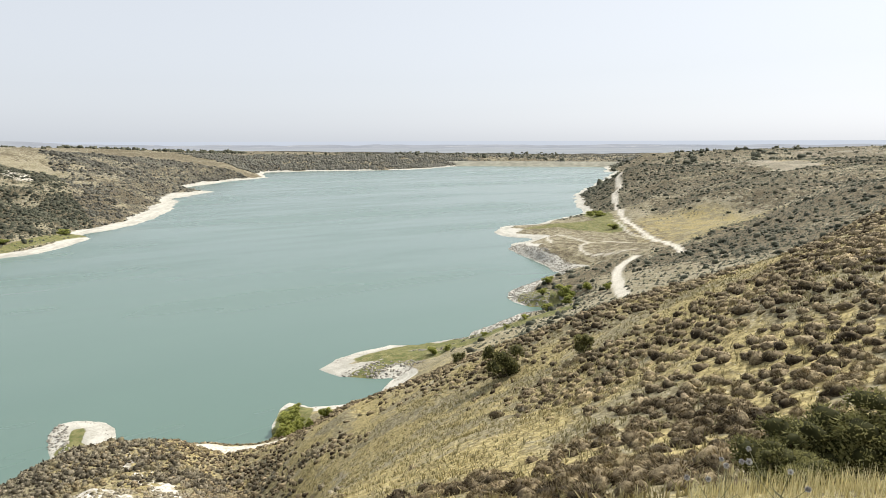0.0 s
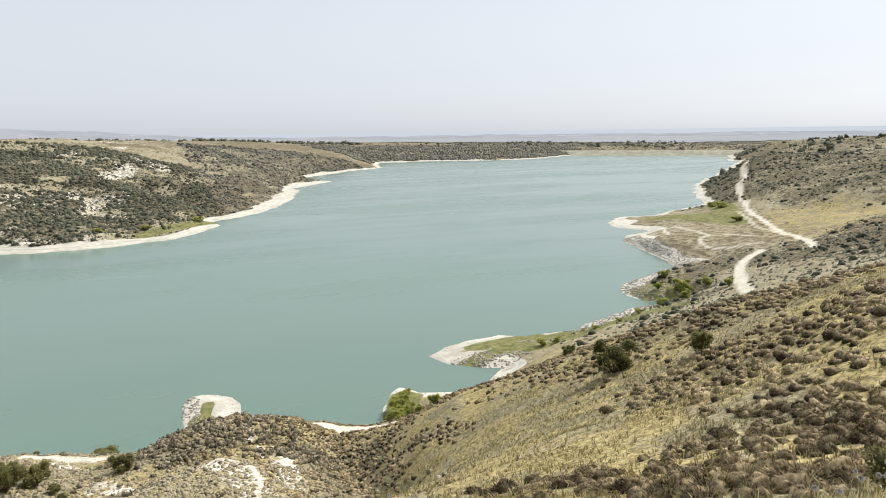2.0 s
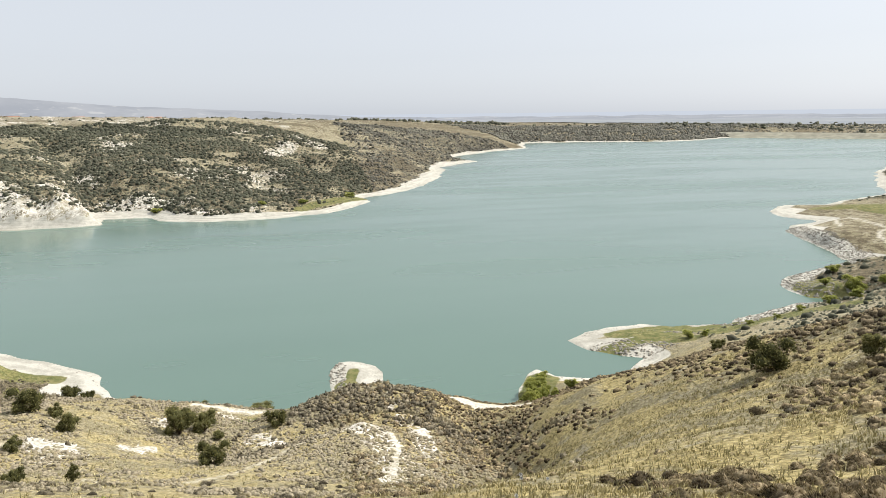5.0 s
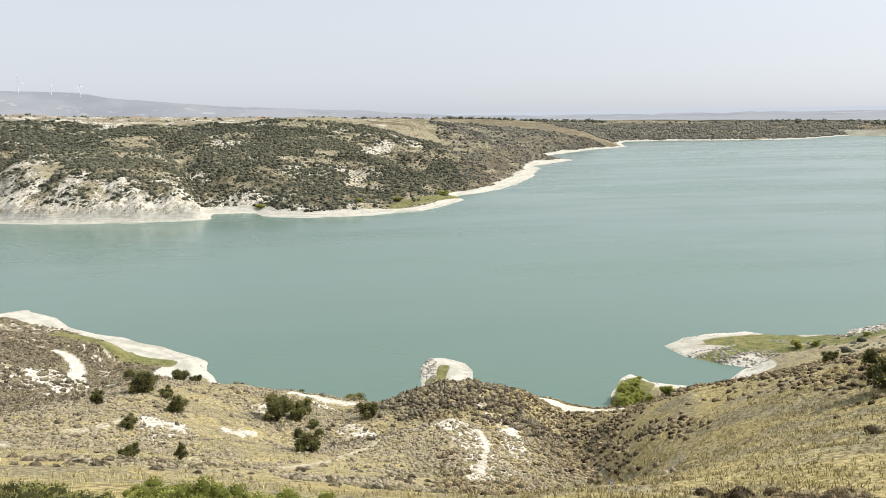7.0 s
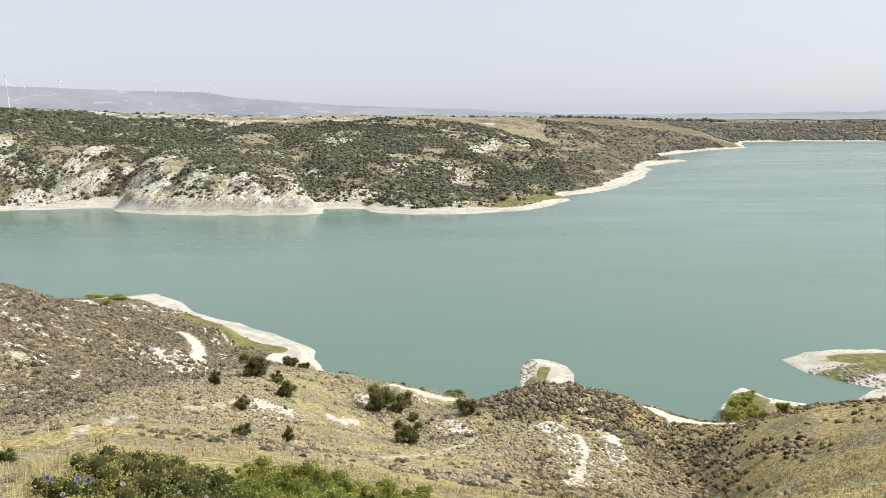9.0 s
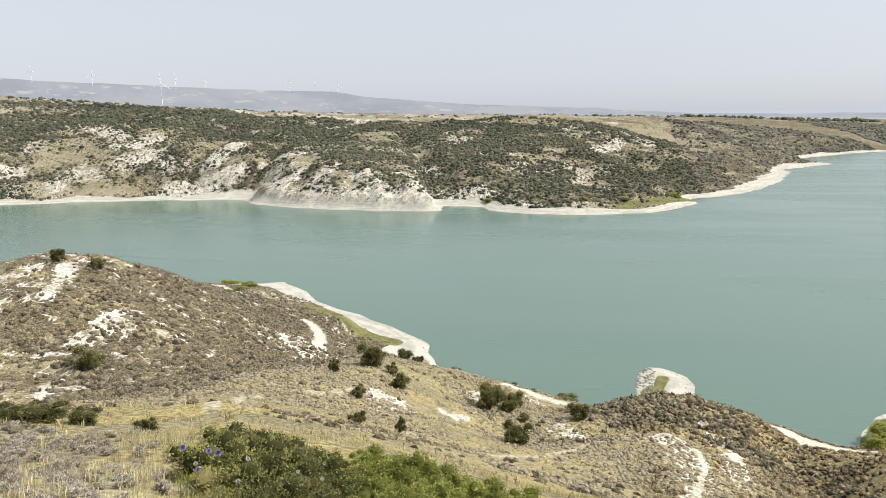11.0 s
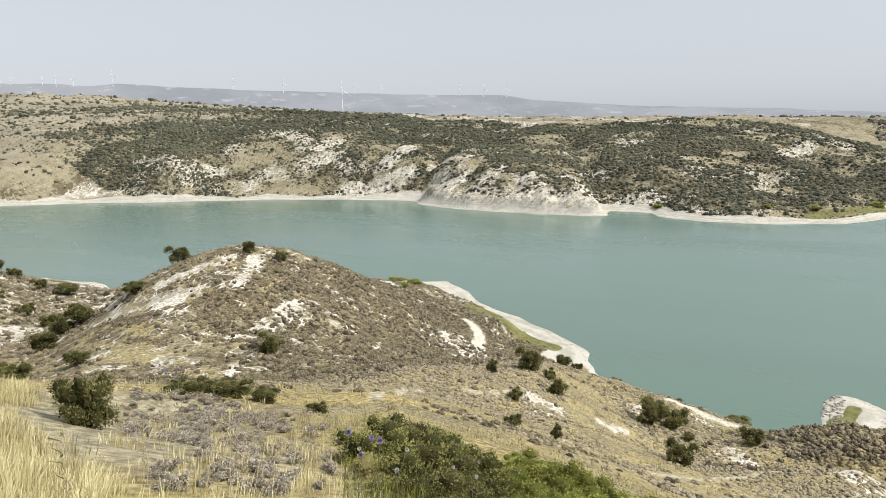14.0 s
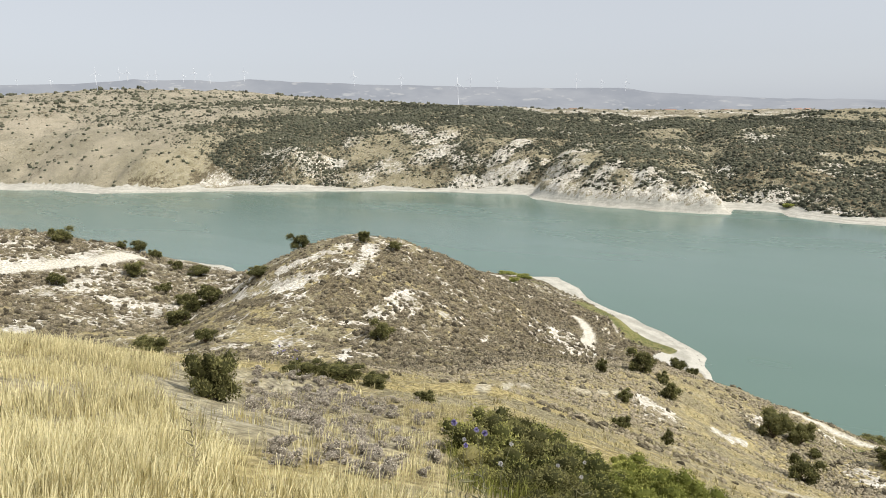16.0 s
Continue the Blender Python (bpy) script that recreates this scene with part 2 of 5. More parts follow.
# Dirt tracks and footpaths: their lines in plan and their widths.
TRACKS = {
    "shore_track_far": ([(-120, 178), (-108, 164), (-101.9, 155.6), (-94, 153.2)], 3.2, 0.1),
    "shore_track_faint": ([(-94, 153.2), (-86, 150), (-79, 150.3), (-74.9, 150.4)], 0.9, 0),
    "shore_track_west": ([(-74.9, 150.4), (-72.3, 149.2), (-69.3, 145.3), (-66.5, 141), (-65, 137), (-63, 131), (-60, 126)], 2.6, 0.1),
    "shore_track_middle": ([(-18.5, 117.4), (-13.8, 116), (-8.6, 115), (-3.4, 112.6), (0, 111)], 2.4, 0.05),
    "shore_track_east": ([(23.4, 116.7), (25.7, 115.2), (30.2, 113.0), (34.6, 110.7), (38.3, 108.4), (39.4, 104.8)], 5.0, 0.1),
    "valley_track": ([(156, 135), (167, 146.4), (185, 163), (197.3, 174.6), (213.4, 187.6), (225, 193), (234, 196.7)], 3.6, 0.1),
    "hill_track": ([(243, 179), (245.8, 182.5), (287.8, 227), (315.5, 258.5), (346.5, 299.6), (395.3, 352.7), (455, 408), (480.4, 431.3), (496, 440.3), (549.7, 488.8), (575, 505)], 3.2, 0.1),
    "flat_loop": ([(293, 231), (280.4, 249.2), (268.1, 259.1), (279, 277), (287.7, 293.7), (292, 308), (283, 306), (275.3, 296.9), (260, 278)], 2.0, 0.05),
    "flat_spur": ([(269.1, 258.1), (257, 252), (247, 242.2), (243.5, 234), (248.3, 220.3), (256.5, 214.4)], 2.0, 0.05),
    "flat_cut": ([(356.3, 319.9), (319, 275.4), (299.1, 243.1)], 2.0, 0.05),
    "footpath": ([(-23.4, 33.8), (-36.2, 57.9), (-38.7, 64), (-36.9, 66.1), (-33.1, 68.6), (-30.7, 75.2), (-27.2, 78.6)], 0.9, 0),
    "footpath_low": ([(-18.7, 57.4), (-15.8, 55.3), (-12.5, 54), (-9.9, 56.1), (-5.7, 66.6), (-2.4, 77), (1.2, 80.2), (4.5, 81.6), (8.5, 81.8), (10.4, 79.5), (10.6, 75), (9.5, 69.7), (7.7, 58.9)], 0.8, 0),
    "ridge_cutting": ([(-160.5, 38.9), (-166.8, 55.6), (-167.5, 66.3), (-171.0, 79.7), (-178, 92)], 4.5, 0.1),
}
# Gullies worn into the banks: their lines, depth and half width.
GULLIES = [([(-114, 442), (-130, 468), (-165, 563), (-205, 650)], 8.0, 24), ([(-268, 452), (-271, 474), (-275, 505), (-300, 570)], 8.0, 20), ([(-320, 456), (-337, 490), (-345, 545)], 4.5, 16),
           ([(-455, 405), (-466, 436), (-505, 485)], 5.0, 18), ([(-560, 345), (-590, 400), (-640, 455)], 5.0, 22), ([(-86, 446), (-70, 500), (-62, 560)], 4.0, 18), ([(0, 440), (-22, 500), (-30, 570)], 4.0, 20),
           ([(-222, 440), (-226, 480)], 3.0, 10), ([(-178, 432), (-184, 470)], 3.0, 9), ([(58, 520), (20, 590), (-5, 660)], 5.0, 24), ([(120, 640), (80, 720), (60, 790)], 5.0, 26),
           ([(27, 104), (25, 88), (22, 70), (19, 56)], 2.2, 7)]
# Flat strands, and banks that fall steeply to the water: rounded bars with their radius.
STRANDS = [(-58, 160, -50, 168, 15), (-58, 172, -84, 188, 9), (-84, 188, -118, 216, 9), (11, 148, 13, 160, 12), (78, 163, 104, 165, 11), (279, 350, 320, 360, 18), (255, 300, 280, 318, 8)]
STEEP = [(214, 232, 240, 288, 24), (165, 190, 190, 208, 14), (-262, 440, -112, 424, 18), (74, 152, 96, 156, 7), (6, 158, 7, 148, 4)]


def height(x, y):
    x, y = np.asarray(x, float), np.asarray(y, float)
    flat_x, flat_y = x.ravel(), y.ravel()
    z = np.empty(flat_x.size)
    for i in range(0, flat_x.size, 40000):
        px, py = flat_x[i:i + 40000], flat_y[i:i + 40000]
        r = np.hypot(px[:, None] - NODES[None, :, 0], py[:, None] - NODES[None, :, 1])
        z[i:i + 40000] = -r @ WEIGHTS[:-3] + WEIGHTS[-3] + WEIGHTS[-2] * px + WEIGHTS[-1] * py
    z = z.reshape(x.shape)
    far = np.hypot(x, y)
    s = shore_distance(x, y)
    # hollows and bumps: small near the standpoint, gullied on the far bank
    z = z + rough(x, y, 4.0, 3, 11) * 0.22 * step(2, 12, far) + rough(x, y, 15, 3, 12) * 0.7 * step(25, 90, far)
    z = z + (0.5 - np.abs(rough(x, y, 75, 4, 13))) * 7.0 * step(380, 520, far) * step(5, 60, s) * (1 - 0.6 * step(1500, 2500, far))
    for line, width, depth in TRACKS.values():
        if depth:
            gap, _ = spans(x, y, line)
            z = z - depth * (1 - step(width * 0.4, width * 0.9, gap))
    for line, depth, wide in GULLIES:
        gap, _ = spans(x, y, line)
        z = z - depth * np.clip(1 - gap / wide, 0, 1) ** 1.4
    z = z + capsules(x, y, STEEP[2:3]) * rough(x, y, 11, 3, 14) * 3.5
    flat = np.clip(capsules(x, y, STRANDS) * 2.2, 0, 1)
    z = z * (1 - flat) + flat * np.minimum(z, 0.4 + 0.07 * s)
    steep = np.clip(capsules(x, y, STEEP) * 2, 0, 1)
    edge = np.clip(s, 0, 40) * (0.13 - 0.05 * flat)
    w = (6 + 0.05 * far) * (1 - 0.72 * steep)
    a = step(0, 1, s / w)
    land = a * np.maximum(z, edge) + (1 - a) * edge
    return np.where(s > 0, land, np.maximum(s * 0.2, -10))
# ---- end of the lie of the land ----


# ---- materials ----
def material(name, rough_=0.9, spec=0.2):
    m = bpy.data.materials.new(name)
    m.use_nodes = True
    b = m.node_tree.nodes["Principled BSDF"]
    b.inputs["Roughness"].default_value, b.inputs["Specular IOR Level"].default_value = rough_, spec
    return m, m.node_tree, b


def node(nt, kind, **values):
    n = nt.nodes.new("ShaderNode" + kind)
    for key, v in values.items():
        n.inputs[key.replace("_", " ")].default_value = v
    return n


def grain(nt, size, detail=4.0, seed=0.0, stretch=None):
    """Noise with waves of the given size in metres, in the world's own places."""
    g = nt.nodes.new("ShaderNodeNewGeometry")
    mp = nt.nodes.new("ShaderNodeMapping")
    nt.links.new(g.outputs["Position"], mp.inputs["Vector"])
    mp.inputs["Location"].default_value = (seed, seed * 0.7, seed * 0.3)
    if stretch:
        mp.inputs["Scale"].default_value = stretch
    n = node(nt, "TexNoise", Scale=1.0 / size, Detail=detail, Roughness=0.6)
    nt.links.new(mp.outputs[0], n.inputs["Vector"])
    return n.outputs["Fac"]


def ramp(nt, fac, a, b):
    """0 below a, 1 above b."""
    n = nt.nodes.new("ShaderNodeMapRange")
    n.inputs["From Min"].default_value, n.inputs["From Max"].default_value = a, b
    n.interpolation_type = "SMOOTHSTEP"
    nt.links.new(fac, n.inputs["Value"])
    return n.outputs["Result"]


def arith(nt, op, a, b):
    n = nt.nodes.new("ShaderNodeMath")
    n.operation = op
    for i, v in enumerate((a, b)):
        if isinstance(v, (int, float)):
            n.inputs[i].default_value = v
        else:
            nt.links.new(v, n.inputs[i])
    return n.outputs[0]


def mix(nt, fac, a, b, mode="MIX"):
    n = nt.nodes.new("ShaderNodeMix")
    n.data_type, n.blend_type = "RGBA", mode
    for socket, v in ((n.inputs[0], fac), (n.inputs[6], a), (n.inputs[7], b)):
        if isinstance(v, (int, float)):
            socket.default_value = v
        elif isinstance(v, tuple):
            socket.default_value = (*v, 1)
        else:
            nt.links.new(v, socket)
    return n.outputs[2]


def relief(nt, bsdf, fac, strength, distance):
    n = nt.nodes.new("ShaderNodeBump")
    n.inputs["Strength"].default_value, n.inputs["Distance"].default_value = strength, distance
    nt.links.new(fac, n.inputs["Height"])
    nt.links.new(n.outputs[0], bsdf.inputs["Normal"])


def layer(nt, name):
    n = nt.nodes.new("ShaderNodeAttribute")
    n.attribute_name = name
    return n.outputs["Fac"]


def ground_material():
    m, nt, b = material("ground", 0.95, 0.1)
    fine, mid, wide = grain(nt, 0.25, 6), grain(nt, 2.2, 5, 3), grain(nt, 24, 4, 7)
    soil = mix(nt, ramp(nt, fine, 0.35, 0.65), (0.25, 0.226, 0.163), (0.37, 0.338, 0.25))
    grass = mix(nt, ramp(nt, fine, 0.38, 0.62), (0.235, 0.193, 0.090), (0.42, 0.352, 0.172))
    base = mix(nt, arith(nt, "MULTIPLY", ramp(nt, mid, 0.42, 0.58), arith(nt, "ADD", 0.25, arith(nt, "MULTIPLY", layer(nt, "gold"), 0.75))), soil, grass)
    base = mix(nt, arith(nt, "MULTIPLY", layer(nt, "gold"), ramp(nt, grain(nt, 5.5, 7, 17), 0.32, 0.48)), base, grass)
    worn = arith(nt, "MULTIPLY", ramp(nt, arith(nt, "ADD", arith(nt, "MULTIPLY", grain(nt, 7.5, 7, 23), 0.7), arith(nt, "MULTIPLY", grain(nt, 1.1, 5, 29), 0.3)), 0.475, 0.555), 0.9)
    base = mix(nt, worn, base, mix(nt, ramp(nt, fine, 0.4, 0.6), (0.165, 0.146, 0.090), (0.295, 0.262, 0.172)))
    field = mix(nt, ramp(nt, grain(nt, 45, 6, 11), 0.42, 0.58), (0.37, 0.33, 0.26), (0.235, 0.215, 0.165))
    base = mix(nt, layer(nt, "field"), base, mix(nt, ramp(nt, mid, 0.4, 0.7), field, soil))
    litter = mix(nt, ramp(nt, fine, 0.4, 0.6), (0.080, 0.066, 0.043), (0.20, 0.168, 0.108))
    spots = arith(nt, "ADD", arith(nt, "MULTIPLY", grain(nt, 3.2, 8, 14), 0.75), arith(nt, "MULTIPLY", wide, 0.25))
    patch = ramp(nt, arith(nt, "ADD", spots, arith(nt, "MULTIPLY", layer(nt, "scrub"), 0.26)), 0.60, 0.66)
    base = mix(nt, patch, base, litter)
    chalk = mix(nt, ramp(nt, grain(nt, 0.9, 6, 5), 0.36, 0.64), (0.46, 0.43, 0.37), (0.66, 0.64, 0.585))
    tears = arith(nt, "ADD", arith(nt, "MULTIPLY", grain(nt, 2.6, 8, 9), 1.1), arith(nt, "MULTIPLY", grain(nt, 14, 5, 12, (1, 1, 0.3)), 0.9))
    cell = nt.nodes.new("ShaderNodeTexVoronoi")
    cell.feature, cell.inputs["Scale"].default_value = "DISTANCE_TO_EDGE", 0.55
    geo = nt.nodes.new("ShaderNodeNewGeometry")
    bent = mix(nt, 0.35, geo.outputs["Position"], node(nt, "TexNoise", Scale=0.5).outputs["Color"], "ADD")
    nt.links.new(bent, cell.inputs["Vector"])
    gaps = arith(nt, "MULTIPLY", ramp(nt, cell.outputs["Distance"], 0.10, 0.02), 0.5)
    torn = ramp(nt, arith(nt, "MULTIPLY", layer(nt, "chalk"), arith(nt, "ADD", arith(nt, "ADD", 0.62, gaps), arith(nt, "MULTIPLY", arith(nt, "SUBTRACT", tears, 1.0), 2.6))), 0.42, 0.62)
    streak = ramp(nt, grain(nt, 4.5, 4, 31, (1, 1, 0.12)), 0.38, 0.60)
    chalk = mix(nt, 0.8, chalk, mix(nt, streak, (0.66, 0.645, 0.62), (1.16, 1.16, 1.17)), "MULTIPLY")
    base = mix(nt, torn, base, chalk)
    lines = arith(nt, "ADD", arith(nt, "MULTIPLY", grain(nt, 3.0, 6, 4), 0.45), arith(nt, "MULTIPLY", grain(nt, 1.0, 4, 6, (0.04, 0.04, 2.2)), 0.55))
    strand = mix(nt, ramp(nt, lines, 0.42, 0.58), (0.40, 0.382, 0.330), (0.55, 0.53, 0.468))
    shelf = ramp(nt, arith(nt, "ADD", layer(nt, "beach"), arith(nt, "MULTIPLY", arith(nt, "SUBTRACT", grain(nt, 5, 5, 2), 0.5), 0.5)), 0.4, 0.6)
    base = mix(nt, shelf, base, strand)
    green = mix(nt, ramp(nt, mid, 0.35, 0.65), (0.115, 0.128, 0.048), (0.22, 0.205, 0.09))
    base = mix(nt, ramp(nt, arith(nt, "ADD", layer(nt, "green"), arith(nt, "MULTIPLY", arith(nt, "SUBTRACT", mid, 0.5), 1.2)), 0.35, 0.65), base, green)
    base = mix(nt, layer(nt, "trod"), base, mix(nt, ramp(nt, fine, 0.3, 0.7), (0.52, 0.485, 0.41), (0.66, 0.63, 0.56)))
    pebble = ramp(nt, grain(nt, 0.16, 3, 37), 0.63, 0.69)
    base = mix(nt, arith(nt, "MULTIPLY", pebble, arith(nt, "SUBTRACT", 0.7, arith(nt, "MULTIPLY", shelf, 0.5))), base, (0.58, 0.555, 0.49))
    # short shadow spots among the tussocks, painted in by noise
    tuft_shade = ramp(nt, grain(nt, 0.42, 6, 19), 0.40, 0.58)
    base = mix(nt, arith(nt, "SUBTRACT", 0.85, arith(nt, "MULTIPLY", shelf, 0.6)), base, mix(nt, tuft_shade, (0.64, 0.62, 0.58), (1.26, 1.25, 1.22)), "MULTIPLY")
    nt.links.new(base, b.inputs["Base Color"])
    relief(nt, b, arith(nt, "ADD", arith(nt, "MULTIPLY", fine, 0.6), mid), 0.55, 0.12)
    return m


def water_material():
    m, nt, b = material("water", 0.12, 0.5)
    wide = grain(nt, 170, 3, 2, (0.35, 1.0, 1.0))
    colour = mix(nt, ramp(nt, wide, 0.35, 0.65), (0.104, 0.172, 0.139), (0.118, 0.188, 0.153))
    nt.links.new(colour, b.inputs["Base Color"])
    breeze = ramp(nt, grain(nt, 90, 4, 6, (0.25, 1.0, 1.0)), 0.4, 0.6)
    nt.links.new(arith(nt, "ADD", 0.20, arith(nt, "MULTIPLY", breeze, 0.08)), b.inputs["Roughness"])
    relief(nt, b, grain(nt, 2.5, 2, 1), 0.006, 0.2)
    return m


GROUND, WATER = ground_material(), water_material()


# ---- the ground: one sheet, finer near the standpoint ----
def sheet(name, x, y, z, mat_, smooth=True):
    """A grid of points as one mesh."""
    rows, cols = x.shape
    mesh = bpy.data.meshes.new(name)
    k = np.arange(rows * cols).reshape(rows, cols)
    quads = np.stack([k[:-1, :-1], k[:-1, 1:], k[1:, 1:], k[1:, :-1]], -1).reshape(-1, 4)
    mesh.vertices.add(rows * cols)
    mesh.vertices.foreach_set("co", np.stack([x, y, z], -1).astype(np.float32).ravel())
    mesh.loops.add(quads.size)
    mesh.loops.foreach_set("vertex_index", quads.astype(np.int32).ravel())
    mesh.polygons.add(len(quads))
    mesh.polygons.foreach_set("loop_start", np.arange(0, quads.size, 4, dtype=np.int32))
    mesh.update(calc_edges=True)
    if smooth:
        mesh.polygons.foreach_set("use_smooth", np.ones(len(quads), bool))
    mesh.materials.append(mat_)
    return mesh


bearing = np.radians(np.r_[np.arange(-180, -78, 3.0), np.arange(-78, 78.01, 0.25), np.arange(81, 181, 3.0)])
reach = np.r_[0.0, np.geomspace(1.0, 100, 190), np.linspace(101.3, 210, 84), np.geomspace(213, 900, 210), np.geomspace(912, 4940, 84)]
BEARING, REACH = np.meshgrid(bearing, reach)
gx, gy = REACH * np.sin(BEARING), REACH * np.cos(BEARING)
gz = height(gx, gy)
gs = shore_distance(gx, gy)
gz = gz - 16 * step(2450, 2750, REACH)  # the hazy plain takes over
# Patches of the ground as rounded bars: ends and radius.
CHALK = [(-107, 75, -94, 75.7, 2.0), (-94, 75.7, -91, 79, 1.6), (-101.5, 81.3, -97.9, 84.2, 1.6), (-97.9, 84.2, -96.2, 92, 1.5), (-93.6, 96.8, -89, 91, 1.3), (-89, 91, -85.7, 83.3, 1.0), (-75.6, 87.8, -74.8, 77, 1.5), (-67.7, 64.2, -62, 58.2, 0.6), (-79, 62, -70, 54, 1.2),
         (-138, 74, -145, 68, 2.4), (-155, 68, -150, 55, 2.4), (-130, 47, -118, 39, 2.2), (-169, 52, -172, 72, 4.5), (-172, 72, -181, 96, 3.2), (-184, 65, -182, 72, 2.5),
         (13, 105, 16, 91, 1.5), (16, 91, 14, 70, 1.6), (8, 80, 11, 62, 2.2), (9, 74, 8, 58, 1.5), (1, 81, 7, 81, 1.0), (-28.6, 77, -26, 74, 2.6), (-25.5, 70, -25, 68, 1.2), (-22, 101, -20, 102.4, 1.4), (-13.5, 113, -11.5, 110.5, 1.2), (-21.6, 83, -20, 86, 1.0), (-59, 121, -53, 108, 3.2),
         (-8, 97, -5, 92, 1.8), (-60, 117, -66, 132, 3.4)]
CLIFF = [(-535, 419, -497, 417, 10), (-482, 557, -440, 532, 12), (-418, 514, -412, 542, 16), (-392, 481, -386, 507, 16), (-339, 458, -310, 467, 12), (-302, 470, -289, 481, 12), (-320, 492, -324, 536, 13),
         (-261, 455, -255, 471, 10), (-237, 440, -228, 458, 10), (-273, 495, -261, 503, 9), (-206, 436, -201, 458, 9), (-178, 430, -163, 436, 8), (-176, 450, -164, 453, 7), (-149, 461, -132, 444, 7),
         (-130, 444, -116, 436, 8), (-106, 452, -90, 458, 9), (-475, 438, -464, 441, 10), (-19, 630, -4, 694, 12), (8, 756, 25, 702, 12), (-255, 432, -115, 420, 8), (-325, 452, -275, 458, 8)]
DENSE = [(-205, 432, -135, 434, 11), (-232, 462, -150, 466, 9), (-658, 429, -656, 482, 26), (-652, 486, -612, 521, 26), (-570, 410, -546, 449, 34), (-550, 388, -482, 405, 26), (-570, 362, -561, 372, 14), (-555, 500, -512, 490, 30), (-473, 423, -450, 426, 16),
         (-543, 536, -542, 607, 30), (-491, 427, -505, 453, 16), (-606, 322, -588, 331, 11), (-459, 615, -393, 605, 24), (-381, 509, -338, 482, 13), (-366, 641, -335, 688, 26), (-280, 552, -272, 583, 22),
         (-210, 502, -164, 502, 22), (-140, 490, -132, 451, 12), (-184, 661, -164, 738, 26), (-121, 467, -118, 502, 16), (-134, 547, -104, 621, 30), (-134, 698, -81, 727, 30), (-109, 646, -61, 633, 30),
         (-107, 506, -90, 498, 16), (-85, 531, -54, 531, 24), (-72, 456, -48, 450, 12), (-82, 475, -53, 488, 14), (-38, 610, -10, 602, 24), (-18, 533, 21, 531, 26), (-4, 475, 20, 476, 14), (-38, 473, -21, 454, 12),
         (40, 560, 90, 690, 24), (100, 690, 160, 830, 30), (200, 900, 300, 1080, 30), (250, 200, 246, 160, 10), (246, 160, 295, 155, 14), (200, 135, 240, 140, 14), (120, 130, 165, 152, 10)]
OPEN = [(-700, 300, -640, 300, 40), (-653, 324, -640, 381, 34), (-716, 360, -766, 474, 60), (-613, 333, -579, 346, 12), (-352, 694, -295, 773, 18), (-244, 654, -192, 602, 16), (-65, 625, -47, 617, 9), (-79, 468, -60, 467, 5), (-34, 562, -19, 476, 7),
        (-267, 504, -229, 469, 9), (-433, 430, -369, 450, 12), (-454, 460, -449, 484, 9), (-100, 754, -86, 767, 12), (-207, 462, -180, 440, 8), (262, 240, 330, 330, 50), (255, 285, 285, 345, 30), (225, 225, 250, 280, 20)]
GREEN = [(84, 162, 104, 165, 5), (87, 155, 98, 150, 4), (106, 150, 136, 155, 5), (170, 190, 165, 170, 9), (322, 337, 319, 289, 13), (405, 391, 328, 293, 9), (3, 436, 49, 492, 7),
         (145, 547, 179, 587, 7), (8, 131, 9, 145, 3.4), (9.5, 145, 11.5, 154, 1.8), (-4, 128, 2, 130, 3), (-17, 101, -9, 110, 1.5), (-84, 172, -57, 164, 4), (-112, 178, -98, 190, 6),
         (44, 122, 53, 138, 5), (119, 163, 131, 158, 5), (131, 158, 147, 151, 6), (309, 340, 333, 330, 14), (333, 330, 324, 293, 10), (75, 151, 96, 158, 4), (96, 158, 117, 162, 5)]
STRAW = [(-3, 66, 7, 79, 5), (-87, 61, -70, 64, 5), (-80, 67, -73, 70, 3), (-70, 62, -40, 42, 5), (35, 52, 30, 43, 6), (18, 22, 26, 27, 5), (40, 46, 48, 51, 3), (262, 262, 325, 300, 40), (285, 235, 300, 250, 30), (332, 223, 365, 265, 45), (20, 40, 34, 76, 15), (37, 48, 44, 40, 5), (-33, 53, -10, 72, 14), (-30, 88, -18, 84, 8), (45, 62, 60, 78, 5), (42, 39, 47, 34, 3), (47, 34, 64, 33, 4.5), (33, 44, 42, 42, 4), (540, 285, 800, 520, 26), (258, 255, 345, 335, 62)]
HEATH = [(3, 103, 14, 104, 7), (16, 98, 22, 92, 5), (-6, 79, 0, 86, 3), (24, 96, 20, 66, 4), (26, 84, 30, 62, 4), (-8, 100, 22, 107, 10), (-9, 76, 6, 90, 3.5), (22, 60, 31, 100, 6), (-75, 100, -68, 132, 16), (-20, 108, -2, 106, 5), (-44, 120, -22, 119, 5), (-24, 122, -4, 121, 4)]


